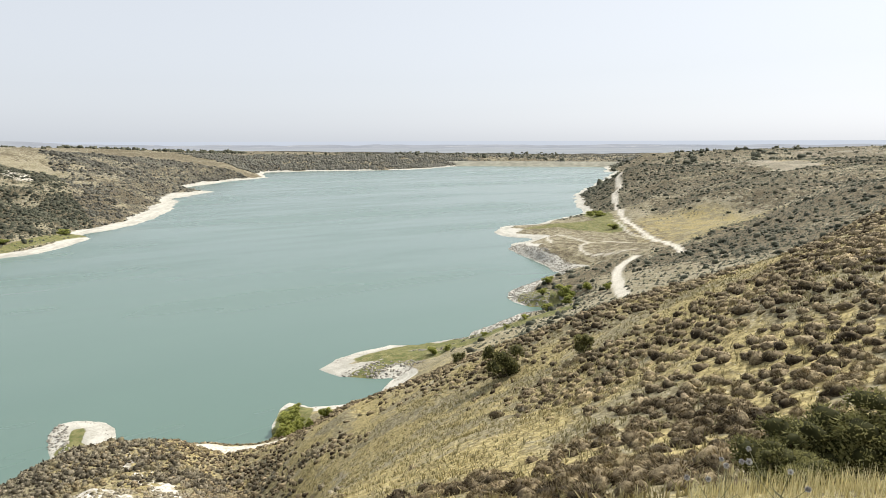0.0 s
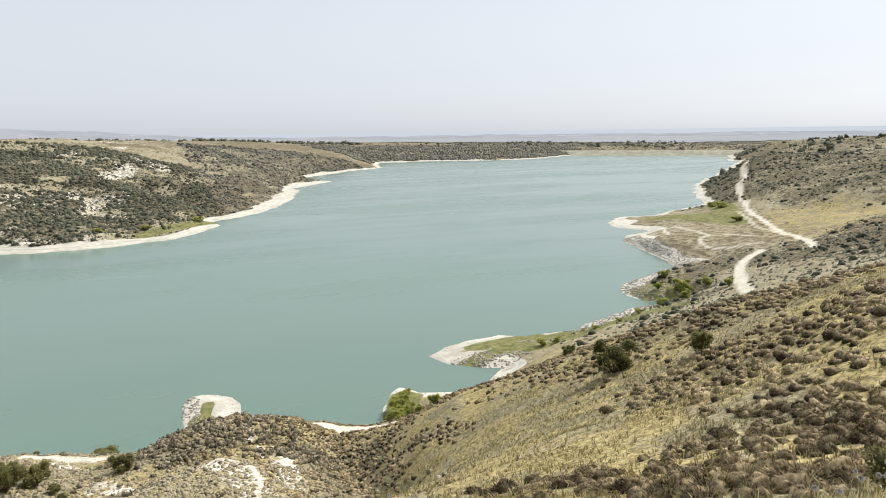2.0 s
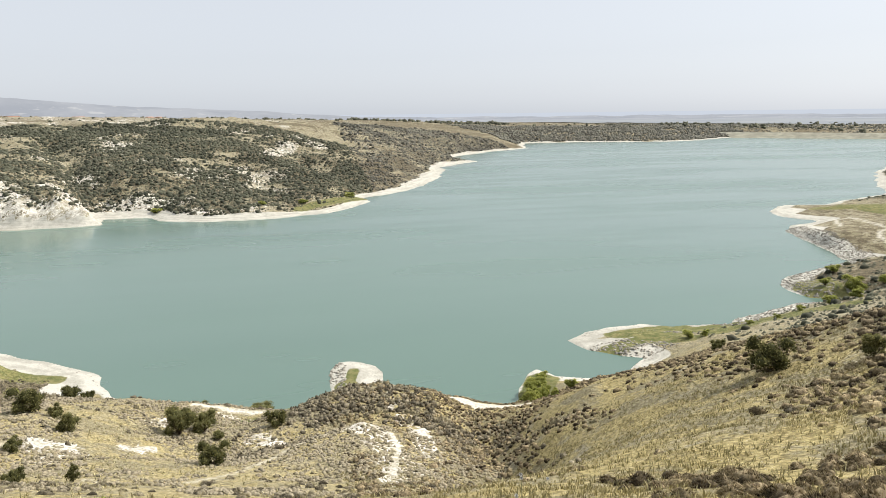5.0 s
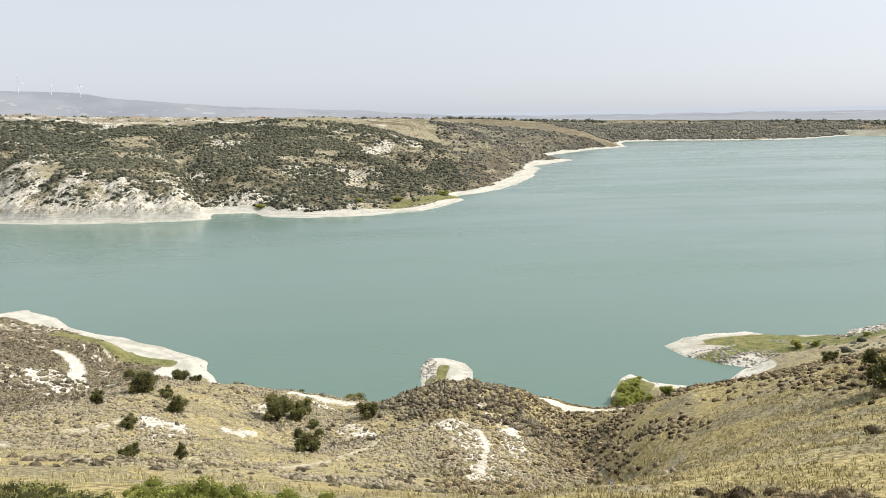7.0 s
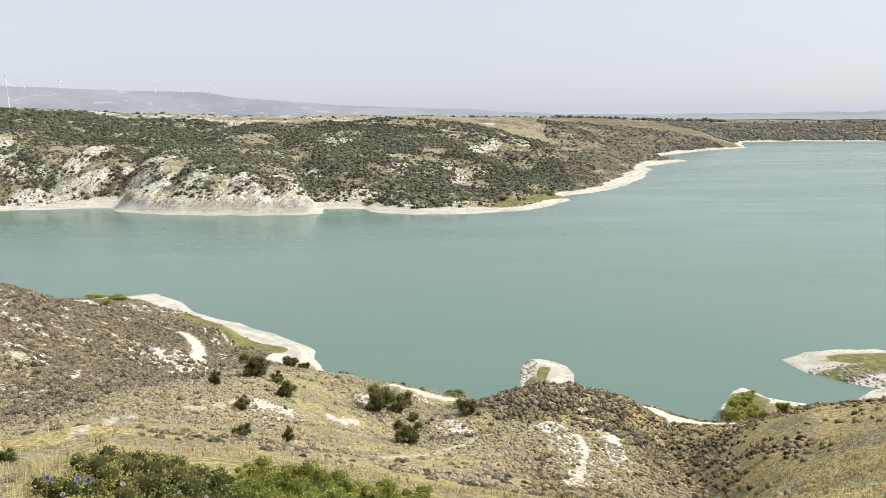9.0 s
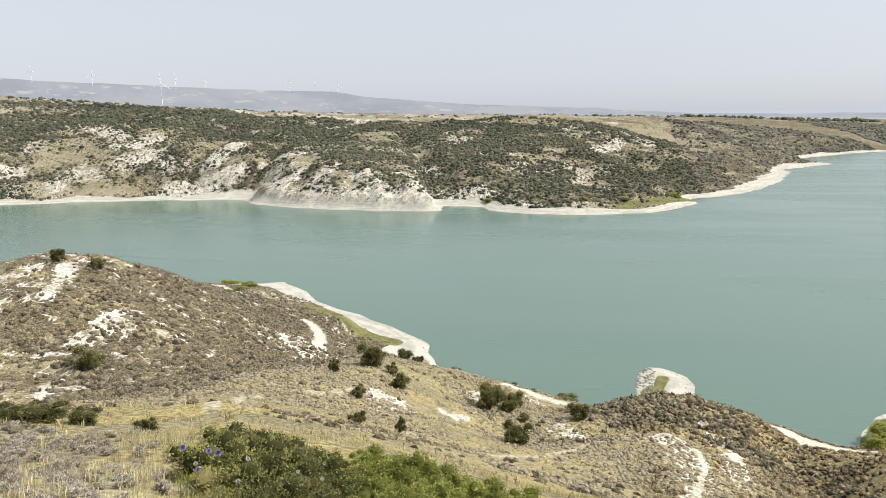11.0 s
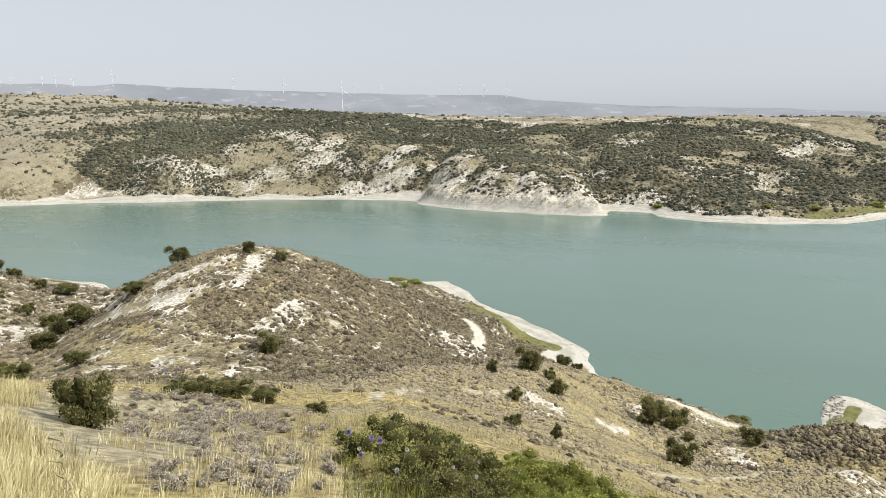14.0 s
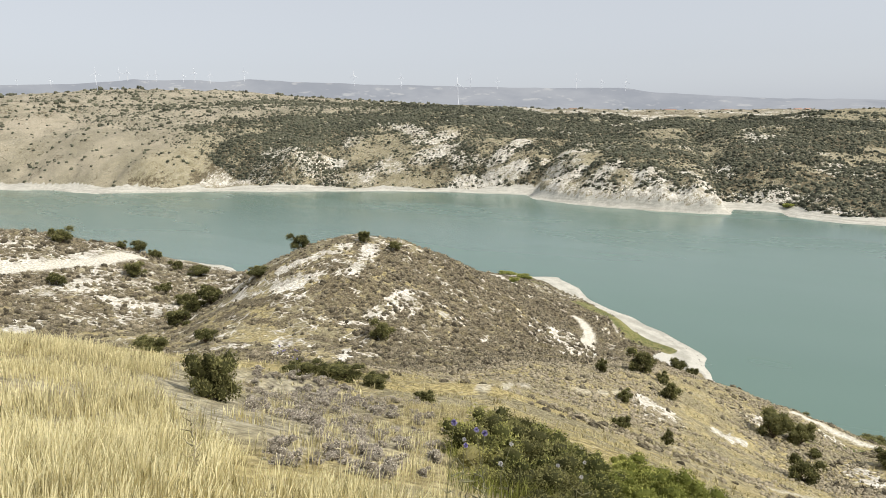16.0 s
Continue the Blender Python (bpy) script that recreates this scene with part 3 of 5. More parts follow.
def scrub_cover(x, y):
    """How thickly low bushes grow, 0 to 1."""
    far, side = np.hypot(x, y), np.degrees(np.arctan2(x, y))
    clump = 0.5 + 0.5 * rough(x, y, 9, 2, 31)
    start = np.interp(far, (55, 95), (31, 10))
    turn = step(start, start + 13, side + 9 * rough(x, y, 14, 3, 36))
    near = 0.42 + 0.52 * turn + 0.5 * (clump - 0.5)
    near = np.where((x < -46) & (y > 40), 0.5 + 0.5 * clump + 0.5 * step(-95, -72, x + 0.35 * (y - 90)), near)
    near = near + 0.3 * step(-112, -125, x) * (y < 140)
    near = np.where(far < 30 + 4 * clump, np.where(side > 16, 0.9 * step(6, 9, far) * step(28, 41, side + 5 * rough(x, y, 9, 2, 37)), 0.0), near)
    bent_x, bent_y = x + 10 * rough(x, y, 22, 2, 43), y + 14 * rough(x, y, 22, 2, 44)
    bank = 0.62 + 0.30 * rough(x, y, 60, 3, 32) + 0.45 * rough(x, y, 14, 3, 33)
    bank = bank + 0.55 * np.clip(capsules(bent_x, bent_y, DENSE) * 2, 0, 1) - 0.75 * np.clip(capsules(bent_x, bent_y, OPEN) * 2, 0, 1) - 0.42 * step(-540, -700, x)
    bank = np.where(x > 150, 0.80 + 0.4 * rough(x, y, 40, 3, 34) + 0.4 * capsules(bent_x, bent_y, DENSE) - 0.9 * np.clip(capsules(x, y, OPEN) * 3, 0, 1), bank)
    cover = np.where(far > np.where(side > 0, 170, 300), bank, near)
    cover = cover + capsules(x, y, HEATH) * 1.2 - np.clip(capsules(x, y, STRAW) * 2, 0, 1) * 0.75
    cover = cover - np.clip(capsules(x, y, CLIFF) * 2, 0, 1) * 0.34 - np.clip(capsules(x, y, CHALK) * 3, 0, 1) * 0.6 - capsules(x, y, GREEN) * 2
    return np.clip(cover, np.where((far > 300) & (x < 150), 0.12, 0), 1)


def trodden(x, y):
    """1 on a track or path, 0 off it."""
    best = np.zeros(x.shape)
    for line, width, _ in TRACKS.values():
        gap, _ = spans(x, y, line)
        best = np.maximum(best, step(width * 0.62, width * 0.42, gap) * (0.5 if width < 1 else 0.75 if width < 2.1 else 1))
    return best


def field_cover(x, y, z):
    """Open fields and pasture on the high ground behind the banks."""
    far = np.hypot(x, y)
    wild = 1 - 0.8 * step(-150, 0, x) * step(1500, 1250, far) * step(500, 380, x)
    return np.clip(step(40, 58, z) * step(760, 950, far) * wild * (0.75 + 0.6 * rough(x, y, 120, 2, 41)) + step(1500, 1700, far) * step(14, 24, z) * (0.1 + 0.7 * rough(x, y, 260, 2, 42))
                   + step(-560, -700, x) * step(300, 500, far) * 0.8 + np.clip(capsules(x, y, [(620, 390, 570, 306, 40), (620, 390, 860, 560, 34), (900, 420, 1100, 560, 60)]) * 2.5, 0, 1), 0, 1)


STRAND = [(-50, 158, -58, 150, 11), (-60, 172, -100, 205, 6), (12, 157, 12, 146, 9), (75, 154, 98, 158, 6), (240, 290, 262, 268, 14), (160, 188, 168, 182, 6), (285, 355, 300, 345, 14)]


def strand_width(x, y):
    """How far the bleached shore reaches up from the water."""
    wide = np.clip(3 + np.hypot(x, y) * 0.018, 3.5, 20) * (1 + 0.4 * rough(x, y, 30, 2, 21))
    wide = wide * (1 - 0.45 * step(150, 250, x) * step(300, 420, y))
    wide = wide * (1 - 1.0 * np.clip(capsules(x, y, [(26, 136, 40, 131, 9)]) * 2, 0, 1))
    wide = wide + capsules(x, y, STRAND) * 10
    return wide * (1 - 0.8 * np.clip(capsules(x, y, [(-42, 152, -18, 139, 8), (-18, 139, 3, 134, 8)]) * 2, 0, 1))


def on_sheet(values, x, y):
    """A value of the ground's grid at any place of the plan."""
    x, y = np.asarray(x, float), np.asarray(y, float)
    b, r = np.arctan2(x, y), np.hypot(x, y)
    i, j = np.clip(np.searchsorted(bearing, b) - 1, 0, len(bearing) - 2), np.clip(np.searchsorted(reach, r) - 1, 0, len(reach) - 2)
    u, v = np.clip((b - bearing[i]) / (bearing[i + 1] - bearing[i]), 0, 1), np.clip((r - reach[j]) / (reach[j + 1] - reach[j]), 0, 1)
    return (values[j, i] * (1 - u) + values[j, i + 1] * u) * (1 - v) + (values[j + 1, i] * (1 - u) + values[j + 1, i + 1] * u) * v


def stand(x, y):
    return on_sheet(gz, x, y)


def lanes(x, y, size, seed):
    """A net of bare lanes between the shrubs: 0 on a lane, 1 off it."""
    return step(0.02, 0.15, np.abs(rough(x, y, size, 2, seed)))


far_ = np.hypot(gx, gy)
COVER, TROD = scrub_cover(gx, gy), trodden(gx, gy)
CHALK_WIDE = [(a, b, c, d, r * 1.35) for a, b, c, d, r in CHALK]
LAYERS = {"beach": step(-0.5, 0.5, (strand_width(gx, gy) - gs) / (2 + far_ * 0.01)) * step(6.5, 5.0, gz) * (gs < 60),
          "green": np.clip(capsules(gx, gy, GREEN) * 2.5, 0, 1),
          "chalk": np.clip(np.maximum(np.clip(capsules(gx, gy, CHALK_WIDE) * 2.0, 0, 0.86), np.clip(capsules(gx, gy, CLIFF) * 2.2, 0, 0.95))
                           + (0.36 + 0.30 * (1 - lanes(gx, gy, 5, 95))) * (gx < -46) * (far_ < 300) * step(30, 60, gy) + 0.12 * (gx < -122) * (far_ < 260) + 0.26 * (gx > -46) * (gx < 14) * (gy > 45) * (far_ < 150) + 0.5 * step(0.0, 0.7, rough(gx, gy, 35, 3, 51)) * (far_ > 300) * (gx < 0) * (gx > -560) + 0.3 * (far_ > 300) * (far_ < 1200) * (gx < 150) * (gy > 250), 0, 1),
          "scrub": np.maximum(COVER, 0.5 * np.clip(capsules(gx, gy, [(262, 240, 330, 330, 50), (255, 285, 285, 345, 30)]) * 3, 0, 1)) * np.where(gx > 60, 0.95 * step(190, 260, far_), np.where(gx < -46, 0.72 * step(50, 70, far_), step(190, 240, far_))) * (1 - 0.2 * step(550, 850, far_)), "field": field_cover(gx, gy, gz),
          "gold": np.maximum(step(200, 120, far_), np.clip(capsules(gx, gy, [(300, 195, 350, 262, 38), (540, 285, 800, 520, 30)]) * 3, 0, 1)) * (1 - np.clip(capsules(gx, gy, [(-12, 8, -21, 15, 6.5)]) * 2, 0, 1)) * np.where(gx < -46, 0.6, np.where((gx < 12) & (gy > 40), 0.6, 1)), "trod": TROD}
ground = new("ground", sheet("ground", gx, gy, gz, GROUND))
tagged(ground, "dry hilly ground of tan grass, scrub and white chalk", "ground", kind="structure")
for key, values in LAYERS.items():
    at = ground.data.attributes.new(key, "FLOAT", "POINT")
    at.data.foreach_set("value", np.clip(values, 0, 1).astype(np.float32).ravel())

wx, wy = np.meshgrid(np.linspace(-2200, 2200, 12), np.linspace(20, 2300, 12))
water = new("water", sheet("water", wx, wy, wx * 0, WATER))
tagged(water, "calm milky green reservoir water", "water", kind="structure")


# ---- plants: how they are made ----
def leafy_material(name, dark, light, dry=None, rough_=0.85, shaggy=0.0, glow=0.0):
    """Foliage that varies from leaf to leaf and from plant to plant."""
    m, nt, b = material(name, rough_, 0.15)
    info = nt.nodes.new("ShaderNodeObjectInfo")
    # Tone joins chance with painted shade, dark inside and pale on top.
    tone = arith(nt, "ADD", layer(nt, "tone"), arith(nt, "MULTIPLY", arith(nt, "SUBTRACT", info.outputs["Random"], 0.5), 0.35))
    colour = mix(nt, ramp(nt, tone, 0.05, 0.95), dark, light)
    if dry:
        colour = mix(nt, arith(nt, "MULTIPLY", ramp(nt, grain(nt, 3.5, 3, 8), 0.52, 0.68), 0.6), colour, dry)
    if shaggy:
        speck = mix(nt, ramp(nt, grain(nt, 0.15, 5, 1), 0.36, 0.62), (0.45, 0.42, 0.38), (1.35, 1.33, 1.26))
        colour = mix(nt, shaggy, colour, speck, "MULTIPLY")
    nt.links.new(colour, b.inputs["Base Color"])
    if glow:
        thin, blend = nt.nodes.new("ShaderNodeBsdfTranslucent"), nt.nodes.new("ShaderNodeMixShader")
        blend.inputs[0].default_value = glow
        nt.links.new(colour, thin.inputs["Color"])
        nt.links.new(b.outputs[0], blend.inputs[1])
        nt.links.new(thin.outputs[0], blend.inputs[2])
        nt.links.new(blend.outputs[0], nt.nodes["Material Output"].inputs["Surface"])
    if shaggy:
        relief(nt, b, grain(nt, 0.09, 5, 2), 0.8 * shaggy, 0.08)
    return m


HUMMOCK = leafy_material("thorny_scrub", (0.024, 0.017, 0.009), (0.42, 0.34, 0.215), (0.38, 0.31, 0.175), shaggy=0.85)
GREY_SCRUB = leafy_material("grey_scrub", (0.045, 0.038, 0.026), (0.33, 0.29, 0.21), (0.31, 0.27, 0.16), shaggy=0.6)
# Maquis greens hold a little grey, put in for distance haze.
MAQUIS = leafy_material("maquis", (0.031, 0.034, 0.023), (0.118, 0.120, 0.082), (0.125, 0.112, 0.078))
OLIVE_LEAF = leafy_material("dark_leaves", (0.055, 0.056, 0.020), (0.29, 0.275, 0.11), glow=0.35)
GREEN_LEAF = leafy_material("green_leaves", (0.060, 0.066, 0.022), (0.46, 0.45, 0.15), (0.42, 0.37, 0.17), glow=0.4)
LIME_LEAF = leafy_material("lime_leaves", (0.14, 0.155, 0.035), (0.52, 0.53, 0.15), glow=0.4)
GREY_LEAF = leafy_material("grey_thyme", (0.175, 0.153, 0.120), (0.58, 0.525, 0.44), (0.45, 0.39, 0.26))
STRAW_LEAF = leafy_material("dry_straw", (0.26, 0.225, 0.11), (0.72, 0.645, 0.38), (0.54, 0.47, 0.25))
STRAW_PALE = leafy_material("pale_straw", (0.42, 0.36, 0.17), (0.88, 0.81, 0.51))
# Paler, greyer maquis: distance haze is put into the colour.
HAZED_SCRUB = leafy_material("hazed_scrub", (0.062, 0.060, 0.048), (0.205, 0.198, 0.160), (0.22, 0.20, 0.15))
BARK = leafy_material("bark", (0.07, 0.052, 0.036), (0.15, 0.115, 0.082))


class Pile:
    """Gathers many small pieces into one mesh, each with a tone."""

    def __init__(self):
        self.v, self.f, self.t, self.n = [], [], [], 0

    def add(self, v, f, tone):
        self.v.append(np.asarray(v, np.float32))
        self.f.append(np.asarray(f, np.int32) + self.n)
        self.t.append(np.broadcast_to(np.asarray(tone, np.float32), (len(v),)))
        self.n += len(v)
        return self

    def mesh(self, name, mat_, smooth=False):
        me = bpy.data.meshes.new(name)
        v, f, t = np.concatenate(self.v), np.concatenate(self.f), np.concatenate(self.t)
        me.vertices.add(len(v))
        me.vertices.foreach_set("co", v.ravel())
        me.loops.add(f.size)
        me.loops.foreach_set("vertex_index", f.ravel())
        me.polygons.add(len(f))
        me.polygons.foreach_set("loop_start", np.arange(0, f.size, 3, dtype=np.int32))
        me.update(calc_edges=True)
        if smooth:
            me.polygons.foreach_set("use_smooth", np.ones(len(f), bool))
        at = me.attributes.new("tone", "FLOAT", "POINT")
        at.data.foreach_set("value", np.clip(t, 0, 1))
        me.materials.append(mat_)
        return me


rng = np.random.default_rng(7)


def dome(seg, rings, uneven=0.18, tall=0.75):
    """A lumpy cushion of unit radius that sits a little in the ground: points, faces, tones."""
    v, f = [(0, 0, tall * (1 + rng.normal() * uneven * 0.5))], []
    phase = rng.uniform(0, 6.28, 3)
    for r in range(1, rings + 1):
        e = r / rings * 1.75
        for k in range(seg):
            a = (k + 0.5 * (r % 2)) / seg * math.tau
            q = 1 + rng.normal() * uneven + 0.16 * math.sin(2 * a + phase[0]) + 0.1 * math.sin(3 * a + phase[1])
            v.append((math.sin(e) * math.cos(a) * q, math.sin(e) * math.sin(a) * q, math.cos(e) * tall * q))
    for k in range(seg):
        f.append((0, 1 + k, 1 + (k + 1) % seg))
    for r in range(rings - 1):
        for k in range(seg):
            a, b = 1 + r * seg + k, 1 + r * seg + (k + 1) % seg
            c, d = a + seg, b + seg
            f += [(a, c, b), (b, c, d)] if r % 2 else [(a, c, d), (a, d, b)]
    v = np.array(v)
    # Tones imitate light and shade on the cushion: pale top, dark rim.
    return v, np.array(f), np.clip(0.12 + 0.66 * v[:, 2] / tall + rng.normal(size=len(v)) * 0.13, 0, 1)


def twigs(count, size, tall=0.75, spread=0.95, length=0.16):
    """Small pointed sprigs that stand out of a cushion."""
    up = rng.uniform(0.0, 1.0, count)
    a = rng.uniform(0, math.tau, count)
    n = np.stack([np.cos(a) * np.sqrt(1 - up ** 2), np.sin(a) * np.sqrt(1 - up ** 2), up * tall], -1)
    side = np.cross(n, rng.normal(size=(count, 3)))
    side /= np.linalg.norm(side, axis=1)[:, None] + 1e-6
    base = n * spread
    tip = n * (spread + length * rng.uniform(0.5, 1.4, (count, 1))) + rng.normal(size=(count, 3)) * 0.06
    v = np.stack([base - side * size, base + side * size, tip], 1).reshape(-1, 3)
    # higher sprigs toned paler, as if lit from above
    return v, np.arange(count * 3).reshape(-1, 3), np.repeat(np.clip(0.45 + 0.4 * up + rng.normal(size=count) * 0.2, 0, 1), 3)


def sprigs(count, size, tall=0.75, inner=0.72, outer=1.0):
    """Thin pointed shoots all over a cushion, with painted shade: dark foot, pale tip."""
    up = rng.uniform(0.02, 1.0, count)
    a = rng.uniform(0, math.tau, count)
    n = np.stack([np.cos(a) * np.sqrt(1 - up ** 2), np.sin(a) * np.sqrt(1 - up ** 2), up * tall], -1)
    side = np.cross(n, rng.normal(size=(count, 3)))
    side /= np.linalg.norm(side, axis=1)[:, None] + 1e-6
    lump = 1 + 0.16 * np.sin(2 * a + rng.uniform(0, 6)) + 0.10 * np.sin(5 * a + rng.uniform(0, 6)) * (1 - up)
    tip = n * (lump * rng.uniform(0.86, 1.12, count) * outer)[:, None] + rng.normal(size=(count, 3)) * 0.05
    base = n * (inner * lump)[:, None]
    v = np.stack([base - side * size, base + side * size, tip], 1).reshape(-1, 3)
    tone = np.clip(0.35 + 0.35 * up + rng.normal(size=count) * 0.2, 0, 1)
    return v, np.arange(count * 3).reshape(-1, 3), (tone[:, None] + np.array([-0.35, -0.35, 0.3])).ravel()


def leaves(centres, radii, count, size, flat=0.8, inner=0.55, slim=0.45):
    """A cloud of small folded leaves round several lobes."""
    k = rng.choice(len(centres), count, p=np.asarray(radii) ** 2 / np.sum(np.asarray(radii) ** 2))
    d = rng.normal(size=(count, 3))
    d /= np.linalg.norm(d, axis=1)[:, None]
    r = np.asarray(radii)[k] * rng.uniform(inner, 1.08, count) ** 0.6
    c = np.asarray(centres)[k] + d * r[:, None] * (1, 1, flat)
    out = d * 0.8 + rng.normal(size=(count, 3)) * 0.7 + (0, 0, 0.35)
    out /= np.linalg.norm(out, axis=1)[:, None]
    side = np.cross(out, rng.normal(size=(count, 3)))
    side /= np.linalg.norm(side, axis=1)[:, None] + 1e-6
    s = size * rng.uniform(0.6, 1.4, (count, 1))
    v = np.stack([c - side * s * slim, c + out * s * 0.1 + side * s * slim, c + out * s * 1.1], 1)
    lobe = rng.normal(size=len(centres)) * 0.16
    # Shade goes into the tone: inner and downward leaves dark, upper outer ones pale.
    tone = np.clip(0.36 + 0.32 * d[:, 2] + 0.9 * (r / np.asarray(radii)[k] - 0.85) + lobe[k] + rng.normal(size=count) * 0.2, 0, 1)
    return v.reshape(-1, 3), np.arange(count * 3).reshape(-1, 3), np.repeat(tone, 3)


def limb(a, b, ra, rb, seg=6, bend=0.06):
    """A tapered stick from a to b, slightly crooked."""
    a, b = np.array(a, float), np.array(b, float)
    axis = (b - a) / (np.linalg.norm(b - a) + 1e-9)
    u = np.cross(axis, (0.3, 0.5, 0.81))
    u /= np.linalg.norm(u)
    w = np.cross(axis, u)
    v, f = [], []
    for i, q in enumerate((0, 0.35, 0.7, 1.0)):
        c = a + (b - a) * q + rng.normal(size=3) * bend * np.linalg.norm(b - a) * (0 < i < 3)
        r = ra + (rb - ra) * q
        for j in range(seg):
            t = j / seg * math.tau
            v.append(c + (u * math.cos(t) + w * math.sin(t)) * r)
    for i in range(3):
        for j in range(seg):
            p, q = i * seg + j, i * seg + (j + 1) % seg
            f += [(p, q, p + seg), (q, q + seg, p + seg)]
    return np.array(v), np.array(f), 0.5


def strewn(pile, shapes, x, y, z, size, tone=0.0, squash=None):
    """Lays one of the shapes at each place, turned and scaled by chance."""
    which, turn = rng.integers(0, len(shapes), len(x)), rng.uniform(0, math.tau, len(x))
    squash = rng.uniform(0.8, 1.2, len(x)) if squash is None else squash
    tone = np.broadcast_to(tone, x.shape)
    for s, (v, f, t) in enumerate(shapes):
        k = np.where(which == s)[0]
        if not len(k):
            continue
        c, sn, q = np.cos(turn[k])[:, None], np.sin(turn[k])[:, None], size[k][:, None]
        p = np.stack([(v[None, :, 0] * c - v[None, :, 1] * sn) * q + x[k][:, None], (v[None, :, 0] * sn + v[None, :, 1] * c) * q + y[k][:, None],
                      v[None, :, 2] * q * squash[k][:, None] + z[k][:, None]], -1).reshape(-1, 3)
        faces = (f[None] + (np.arange(len(k)) * len(v))[:, None, None]).reshape(-1, 3)
        pile.add(p, faces, (t[None] + tone[k][:, None]).ravel())


def joined(*pieces):
    """Several (points, faces, tones) as one."""
    n, vs, fs, ts = 0, [], [], []
    for v, f, t in pieces:
        vs.append(v), fs.append(np.asarray(f) + n), ts.append(np.broadcast_to(t, (len(v),)))
        n += len(v)
    return np.concatenate(vs), np.concatenate(fs), np.concatenate(ts)


def stuff(name, pile, mat_, label, category):
    return tagged(new(name, pile.mesh(name, mat_)), label, category, kind="stuff")


def part(name, mesh, parent, label=""):
    ob = new(name, mesh)
    ob.parent = parent
    return tagged(ob, label) if label else ob


def scatter(count, box, keep):
    """Random places in a box of the plan that keep() accepts with its chance."""
    if isinstance(count, float):  # plants that keep their distance from one another
        x, y = np.meshgrid(np.arange(box[0], box[1], count), np.arange(box[2], box[3], count))
        x, y = x + count * 0.5 * (np.arange(len(x)) % 2)[:, None], y + 0.0
        x, y = (x + rng.uniform(-0.42, 0.42, x.shape) * count).ravel(), (y + rng.uniform(-0.42, 0.42, y.shape) * count).ravel()
        count = len(x)
    else:
        x, y = rng.uniform(box[0], box[1], count), rng.uniform(box[2], box[3], count)
    ok = rng.uniform(0, 1, count) < keep(x, y)
    x, y = x[ok], y[ok]
    dry = on_sheet(gs, x, y) > 1.5 + 0.85 * strand_width(x, y)
    x, y = x[dry], y[dry]
    return x, y, stand(x, y)


def seen_sector(x, y, margin=76):
    return np.abs(np.degrees(np.arctan2(x, y))) < margin


# ---- scrub on the slopes ----
def cushion():
    """A thorny cushion: a heart painted dark as shade, under a coat of fine sprigs."""
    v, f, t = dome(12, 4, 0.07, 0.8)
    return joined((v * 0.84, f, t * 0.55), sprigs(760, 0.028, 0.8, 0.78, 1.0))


def tousled(seg, rings, count, size, heart=0.80, inner=0.68):
    """A small bush seen from afar: a heart toned dark as inner shade, and a coat of sprigs."""
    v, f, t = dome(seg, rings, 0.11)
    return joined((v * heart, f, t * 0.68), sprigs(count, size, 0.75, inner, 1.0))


fine_domes = [cushion() for _ in range(5)]
mid_domes = [tousled(8, 3, 70, 0.065, 0.87, 0.80) for _ in range(6)]
low_domes = [tousled(5, 2, 16, 0.14) for _ in range(7)]
slope_domes = [tousled(7, 2, 22, 0.10, 0.87, 0.80) for _ in range(6)]
far_domes = [dome(4, 2, 0.26, 0.9) for _ in range(8)]
speck_domes = [dome(5, 1, 0.3, 0.95) for _ in range(8)]


def off_track(x, y):
    return 1 - np.clip(on_sheet(TROD, x, y) * 3, 0, 1)


def near_keep(x, y):
    far = np.hypot(x, y)
    return on_sheet(COVER, x, y) ** 1.1 * (0.12 + 0.88 * lanes(x, y, np.where(x < 0, 5, 4.2), 95)) * off_track(x, y) * (far < 230) * (far > 10.5) * seen_sector(x, y, 74)


# the right-hand hillside and the gully
hx, hy, hz = scatter(0.74, (4, 130, 2, 125), lambda x, y: near_keep(x, y) * np.where(np.hypot(x, y) < 24, 0.62, 1))
far = np.hypot(hx, hy)
order = np.argsort(far)
hx, hy, hz, far = hx[order], hy[order], hz[order], far[order]
hsize = rng.uniform(0.25, 0.50, len(hx)) * (1 + 0.35 * (rng.uniform(size=len(hx)) < 0.15))
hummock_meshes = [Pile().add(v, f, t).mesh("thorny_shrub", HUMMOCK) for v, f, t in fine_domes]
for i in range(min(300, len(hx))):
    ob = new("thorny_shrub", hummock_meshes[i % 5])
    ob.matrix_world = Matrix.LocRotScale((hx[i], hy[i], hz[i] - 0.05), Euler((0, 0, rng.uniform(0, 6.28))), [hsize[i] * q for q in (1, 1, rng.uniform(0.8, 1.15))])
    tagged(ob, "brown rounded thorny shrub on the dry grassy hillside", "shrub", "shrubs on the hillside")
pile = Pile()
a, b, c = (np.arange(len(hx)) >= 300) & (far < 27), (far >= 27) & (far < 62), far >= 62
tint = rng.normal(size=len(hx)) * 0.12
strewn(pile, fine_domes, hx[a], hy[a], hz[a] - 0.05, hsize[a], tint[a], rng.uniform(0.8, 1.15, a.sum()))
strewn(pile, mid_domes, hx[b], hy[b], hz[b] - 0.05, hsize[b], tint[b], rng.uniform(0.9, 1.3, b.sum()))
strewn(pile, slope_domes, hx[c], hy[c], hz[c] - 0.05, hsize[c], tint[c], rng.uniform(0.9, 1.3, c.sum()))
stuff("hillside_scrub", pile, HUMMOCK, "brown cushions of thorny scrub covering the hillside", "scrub")

